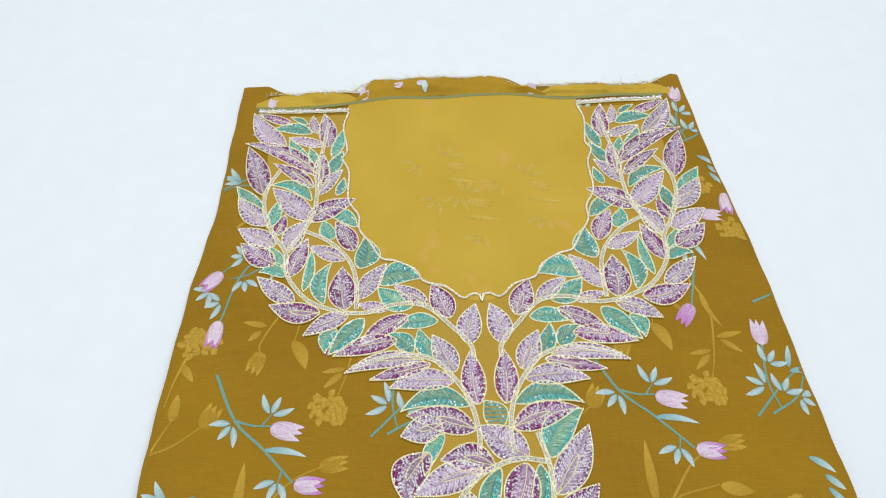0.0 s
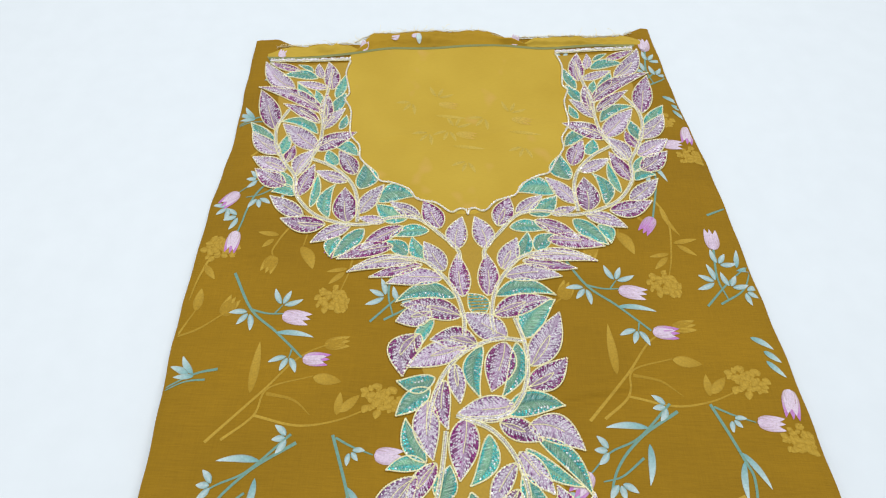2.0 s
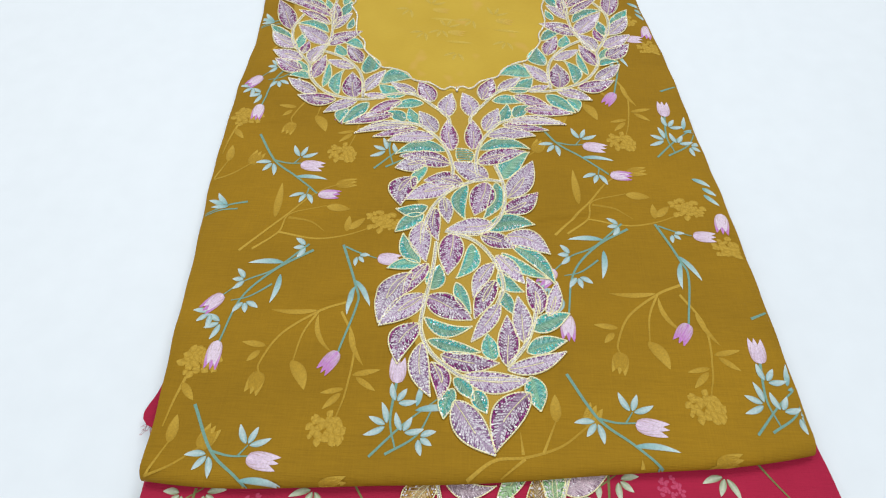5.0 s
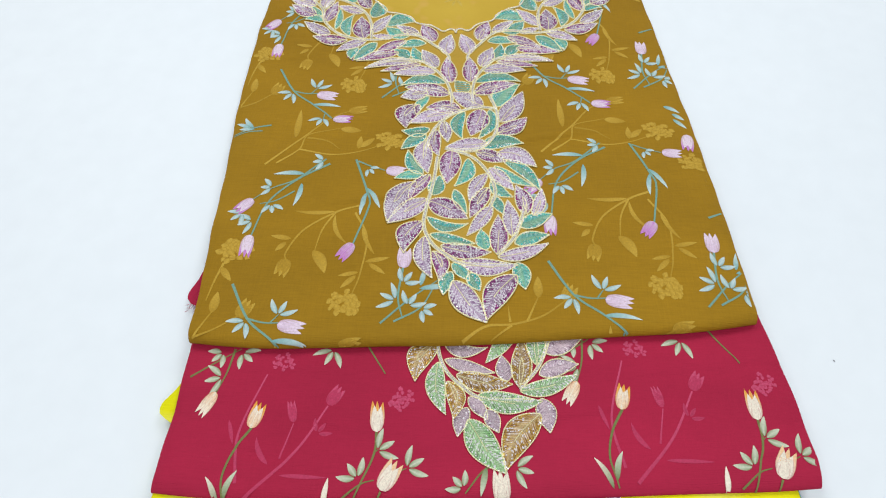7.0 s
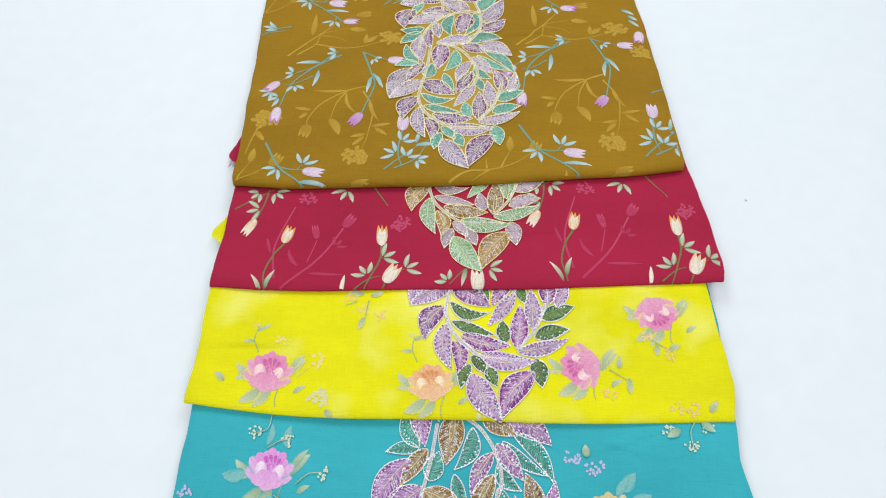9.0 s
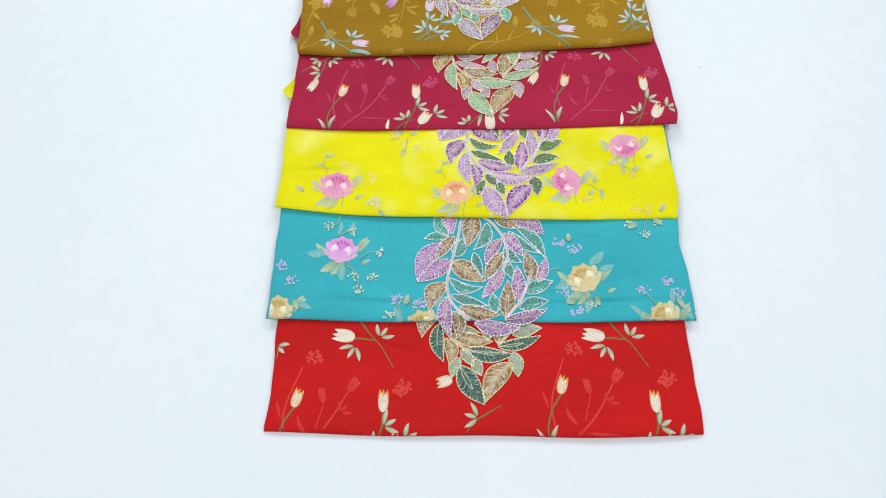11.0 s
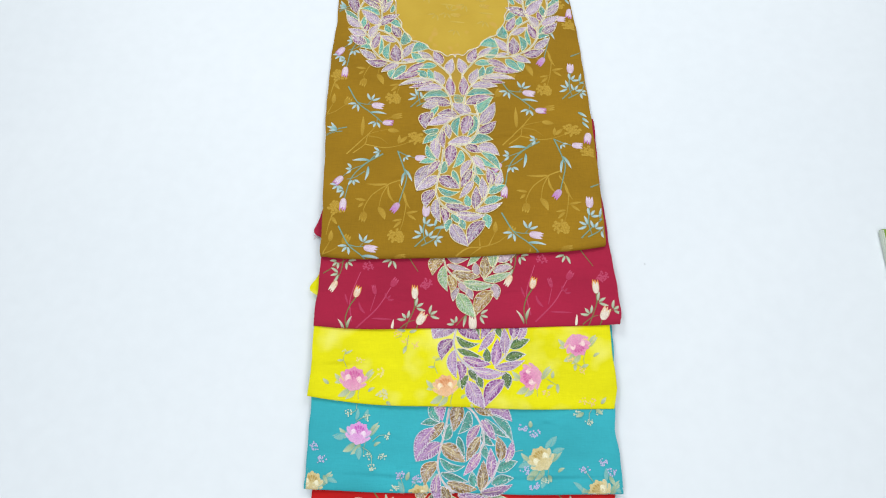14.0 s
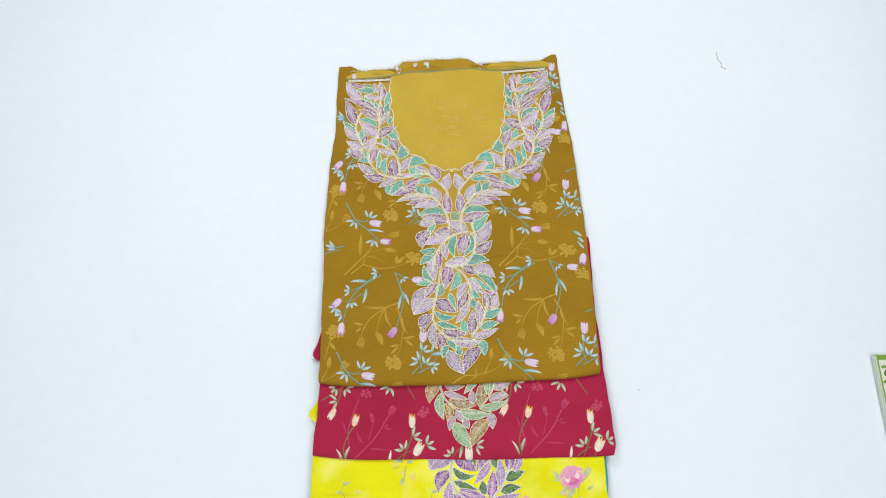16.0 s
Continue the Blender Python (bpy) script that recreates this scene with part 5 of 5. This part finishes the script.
def ground_panel(rows, mirror, lo_v, hi_v):
    pts = []
    for row in rows:
        at, L, W = leaf_shape(*row[1:], mirror)
        t = np.linspace(0.05, 0.95, 15)
        pts += [at(t, np.full(15, k)) for k in (-1.0, 1.0)]
    pts = np.vstack(pts)
    vs, lo, hi = np.arange(lo_v, hi_v, 0.004), [], []
    for v in vs:
        near = pts[np.abs(pts[:, 1] - v) < 0.006, 0]
        lo.append(near.min() + 0.018), hi.append(max(near.max() - 0.017, near.min() + 0.019))
    n_ = len(vs)
    lo = [max(lo[max(0, i - 3):i + 4]) for i in range(n_)]
    hi = [max(lo[i] + 0.001, min(hi[max(0, i - 3):i + 4])) for i in range(n_)]
    for i, v in enumerate(vs):
        if rows is YOKE_LEAVES:
            inner = float(np.interp(v, [0.30, 0.360, 0.366, 0.3725, 0.385, 0.405, 0.41, 0.423, 0.438, 0.469, 0.497, 0.513, 0.549, 0.57], [0.015, 0.015, 0.0, 0.013, 0.036, 0.058, 0.068, 0.083, 0.092, 0.101, 0.101, 0.106, 0.107, 0.104]))
            if mirror > 0:
                hi[i] = -inner
            else:
                lo[i] = inner
    g = np.array([mustard.points(np.linspace(a, b_, 24), np.full(24, v), 0.0007) for v, a, b_ in zip(vs, lo, hi)])
    mesh_object("embroidery_ground", g.reshape(-1, 3), grid_faces(len(vs), 24), GROUND, mustard_fabric, "brighter mustard ground behind the stitching")


# pin-tucked placket below the neck notch
g = np.array([mustard.points(np.linspace(-0.017, 0.017, 7), np.full(7, y), 0.0008 + 0.0005 * (k % 2)) for k, y in enumerate(np.arange(0.262, 0.3668, 0.0014))])
mesh_object("placket", g.reshape(-1, 3), grid_faces(g.shape[0], 7), GROUND, mustard_fabric, "pin-tucked bright mustard strip below the notch")
ground_panel(LOWER_LEAVES, 1, 0.012, 0.272)
for side_ in (1, -1):
    ground_panel(YOKE_LEAVES, side_, 0.270, 0.570)

rnd = random.Random(11)
for row in YOKE_LEAVES:
    for side_ in (1, -1):
        stitched_leaf(mustard, mustard_fabric, row, ON_MUSTARD, side_, rnd)
for row in LOWER_LEAVES:
    stitched_leaf(mustard, mustard_fabric, row, ON_MUSTARD, 1, rnd)
for pts in YOKE_STEMS:
    for side_ in (1, -1):
        stitched_stem(mustard, mustard_fabric, pts, 2.7, side_, rnd)
for pts in LOWER_STEMS:
    stitched_stem(mustard, mustard_fabric, pts, 2.7, 1, rnd)
for cloth_, thing_, look_, reach_, du_, dv_ in ((pink, pink_fabric, ON_PINK, 0.125, 0, 0), (yellow, yellow_fabric, ON_YELLOW, 0.150, 0, 0), (blue, blue_fabric, ON_BLUE, 0.210, 0, 0), (red, red_fabric, ON_RED, 0.115, 11, 1)):
    for row in LOWER_LEAVES:
        if min(row[2], row[2] + row[4] * math.sin(radians(row[3]))) / 1000 < reach_:
            stitched_leaf(cloth_, thing_, (row[0], row[1] + du_, row[2] + dv_, *row[3:]), look_, 1, rnd)
    for pts in LOWER_STEMS[2:]:
        stitched_stem(cloth_, thing_, [(a_ + du_, b_ + dv_) for a_, b_ in pts], 2.3, 1, rnd)

# silver edging of the neck and the two shoulder bands
for side_ in (1, -1):
    p = resample(spline(NECKLINE * np.array([side_, 1]), 8), 0.0016)
    v, f = cord_mesh([mustard.points(*p.T, 0.0014)], 0.0010)
    edging = mesh_object("neck_edging", v, f, CORD, mustard_fabric, "cream cord with silver beads round the neck")
    pb = p + np.array([[rnd.uniform(-1, 1), rnd.uniform(-1, 1)] for _ in p]) * 0.0006
    beads("silver_beading", mustard.points(*pb.T, 0.0022), [rnd.uniform(0.0006, 0.0009) for _ in pb], SILVER, edging)
    band = []
    for _ in range(260):
        u, w = rnd.uniform(-0.192, -0.108), rnd.uniform(-0.0016, 0.0016)
        band.append((side_ * u, 0.571 + (-(u + 0.108)) * 0.04 + w))
    band = np.array(band)
    u = np.linspace(-0.192, -0.108, 30)
    g = np.array([mustard.points(side_ * u, 0.571 - (u + 0.108) * 0.04 + w, 0.0009 + h) for w, h in ((-0.0020, 0), (-0.0010, 0.0005), (0.0010, 0.0005), (0.0020, 0))])
    bar = mesh_object("shoulder_band", g.reshape(-1, 3), grid_faces(4, 30)[:, ::side_], CORD, mustard_fabric, "silver beaded band across the shoulder")
    beads("silver_beading", mustard.points(*band.T, 0.0024), [rnd.uniform(0.0005, 0.0009) for _ in band], SILVER, bar)

# ---- booklet at the edge and stray threads on the table ----
COVER = plain_material("green_cover", (0.20, 0.33, 0.045), 0.35, 0, 0.05)
PAPER = plain_material("white_page_edge", (0.72, 0.74, 0.70), 0.55, 0, 0.05)
SPINE = plain_material("pale_green_spine", (0.56, 0.62, 0.53), 0.4, 0, 0.1)
CREAMY = plain_material("cream_cover_panel", (0.72, 0.74, 0.60), 0.4, 0, 0.05)
DARKG = plain_material("dark_green_ink", (0.08, 0.16, 0.04), 0.45, 0, 0.05)
book = tagged(new("booklet"), "green and cream pattern booklet lying on the table", "booklet")
book.matrix_world = pose(0.7085, -0.003, 0.0006, 0, 0, 2.5)
part("pages", box_bm(0.002, 0.208, -0.285, -0.003, 0.0008, 0.0078, 0.0008), PAPER, book, "white page block")
part("back_cover", box_bm(0, 0.21, -0.288, 0, 0, 0.0007), PAPER, book)
part("front_cover", box_bm(0, 0.21, -0.288, 0, 0.0079, 0.0086, 0.0002), COVER, book, "glossy green cover")
part("spine", box_bm(-0.0016, 0.0036, -0.288, 0, 0.0, 0.0094, 0.0015), SPINE, book, "pale green rounded spine")
part("cover_panel", box_bm(0.0050, 0.2, -0.27, -0.008, 0.0087, 0.009), CREAMY, book, "cream cover panel")
for k_ in range(72):
    bm = bmesh.new()
    bmesh.ops.create_circle(bm, cap_ends=True, radius=1, segments=12)
    w_, h_ = rnd.uniform(0.002, 0.0035), rnd.uniform(0.0045, 0.007)
    mat_ = Matrix.Translation((0.011 + 0.011 * (k_ % 4) + rnd.uniform(-0.002, 0.002), -0.018 - 0.0138 * (k_ // 4) + rnd.uniform(-0.004, 0.004), 0.00915 + 0.00004 * (k_ % 3))) @ Euler((0, 0, rnd.uniform(0, 3))).to_matrix().to_4x4() @ Matrix.Diagonal((w_, h_, 1, 1))
    bm.transform(mat_)
    part("printed_leaf", bm, (COVER, DARKG, COVER)[k_ % 3], book)

GREY = plain_material("grey_thread", (0.45, 0.46, 0.48), 0.8)


def stray_thread(points, radius, label):
    p = spline(np.array(points, float), 8)
    v, f = cord_mesh([np.c_[p, np.full(len(p), radius + 0.0002)]], radius, 4)
    tagged(mesh_object("thread", v, f, GREY), label, "thread", "stray threads on the table")


stray_thread([(0.505, 0.578), (0.507, 0.562), (0.513, 0.552), (0.512, 0.545), (0.520, 0.541)], 0.0005, "fine grey thread curled on the white table")
stray_thread([(0.325, -0.075), (0.3262, -0.0762)], 0.0005, "tiny grey lint speck on the white table")
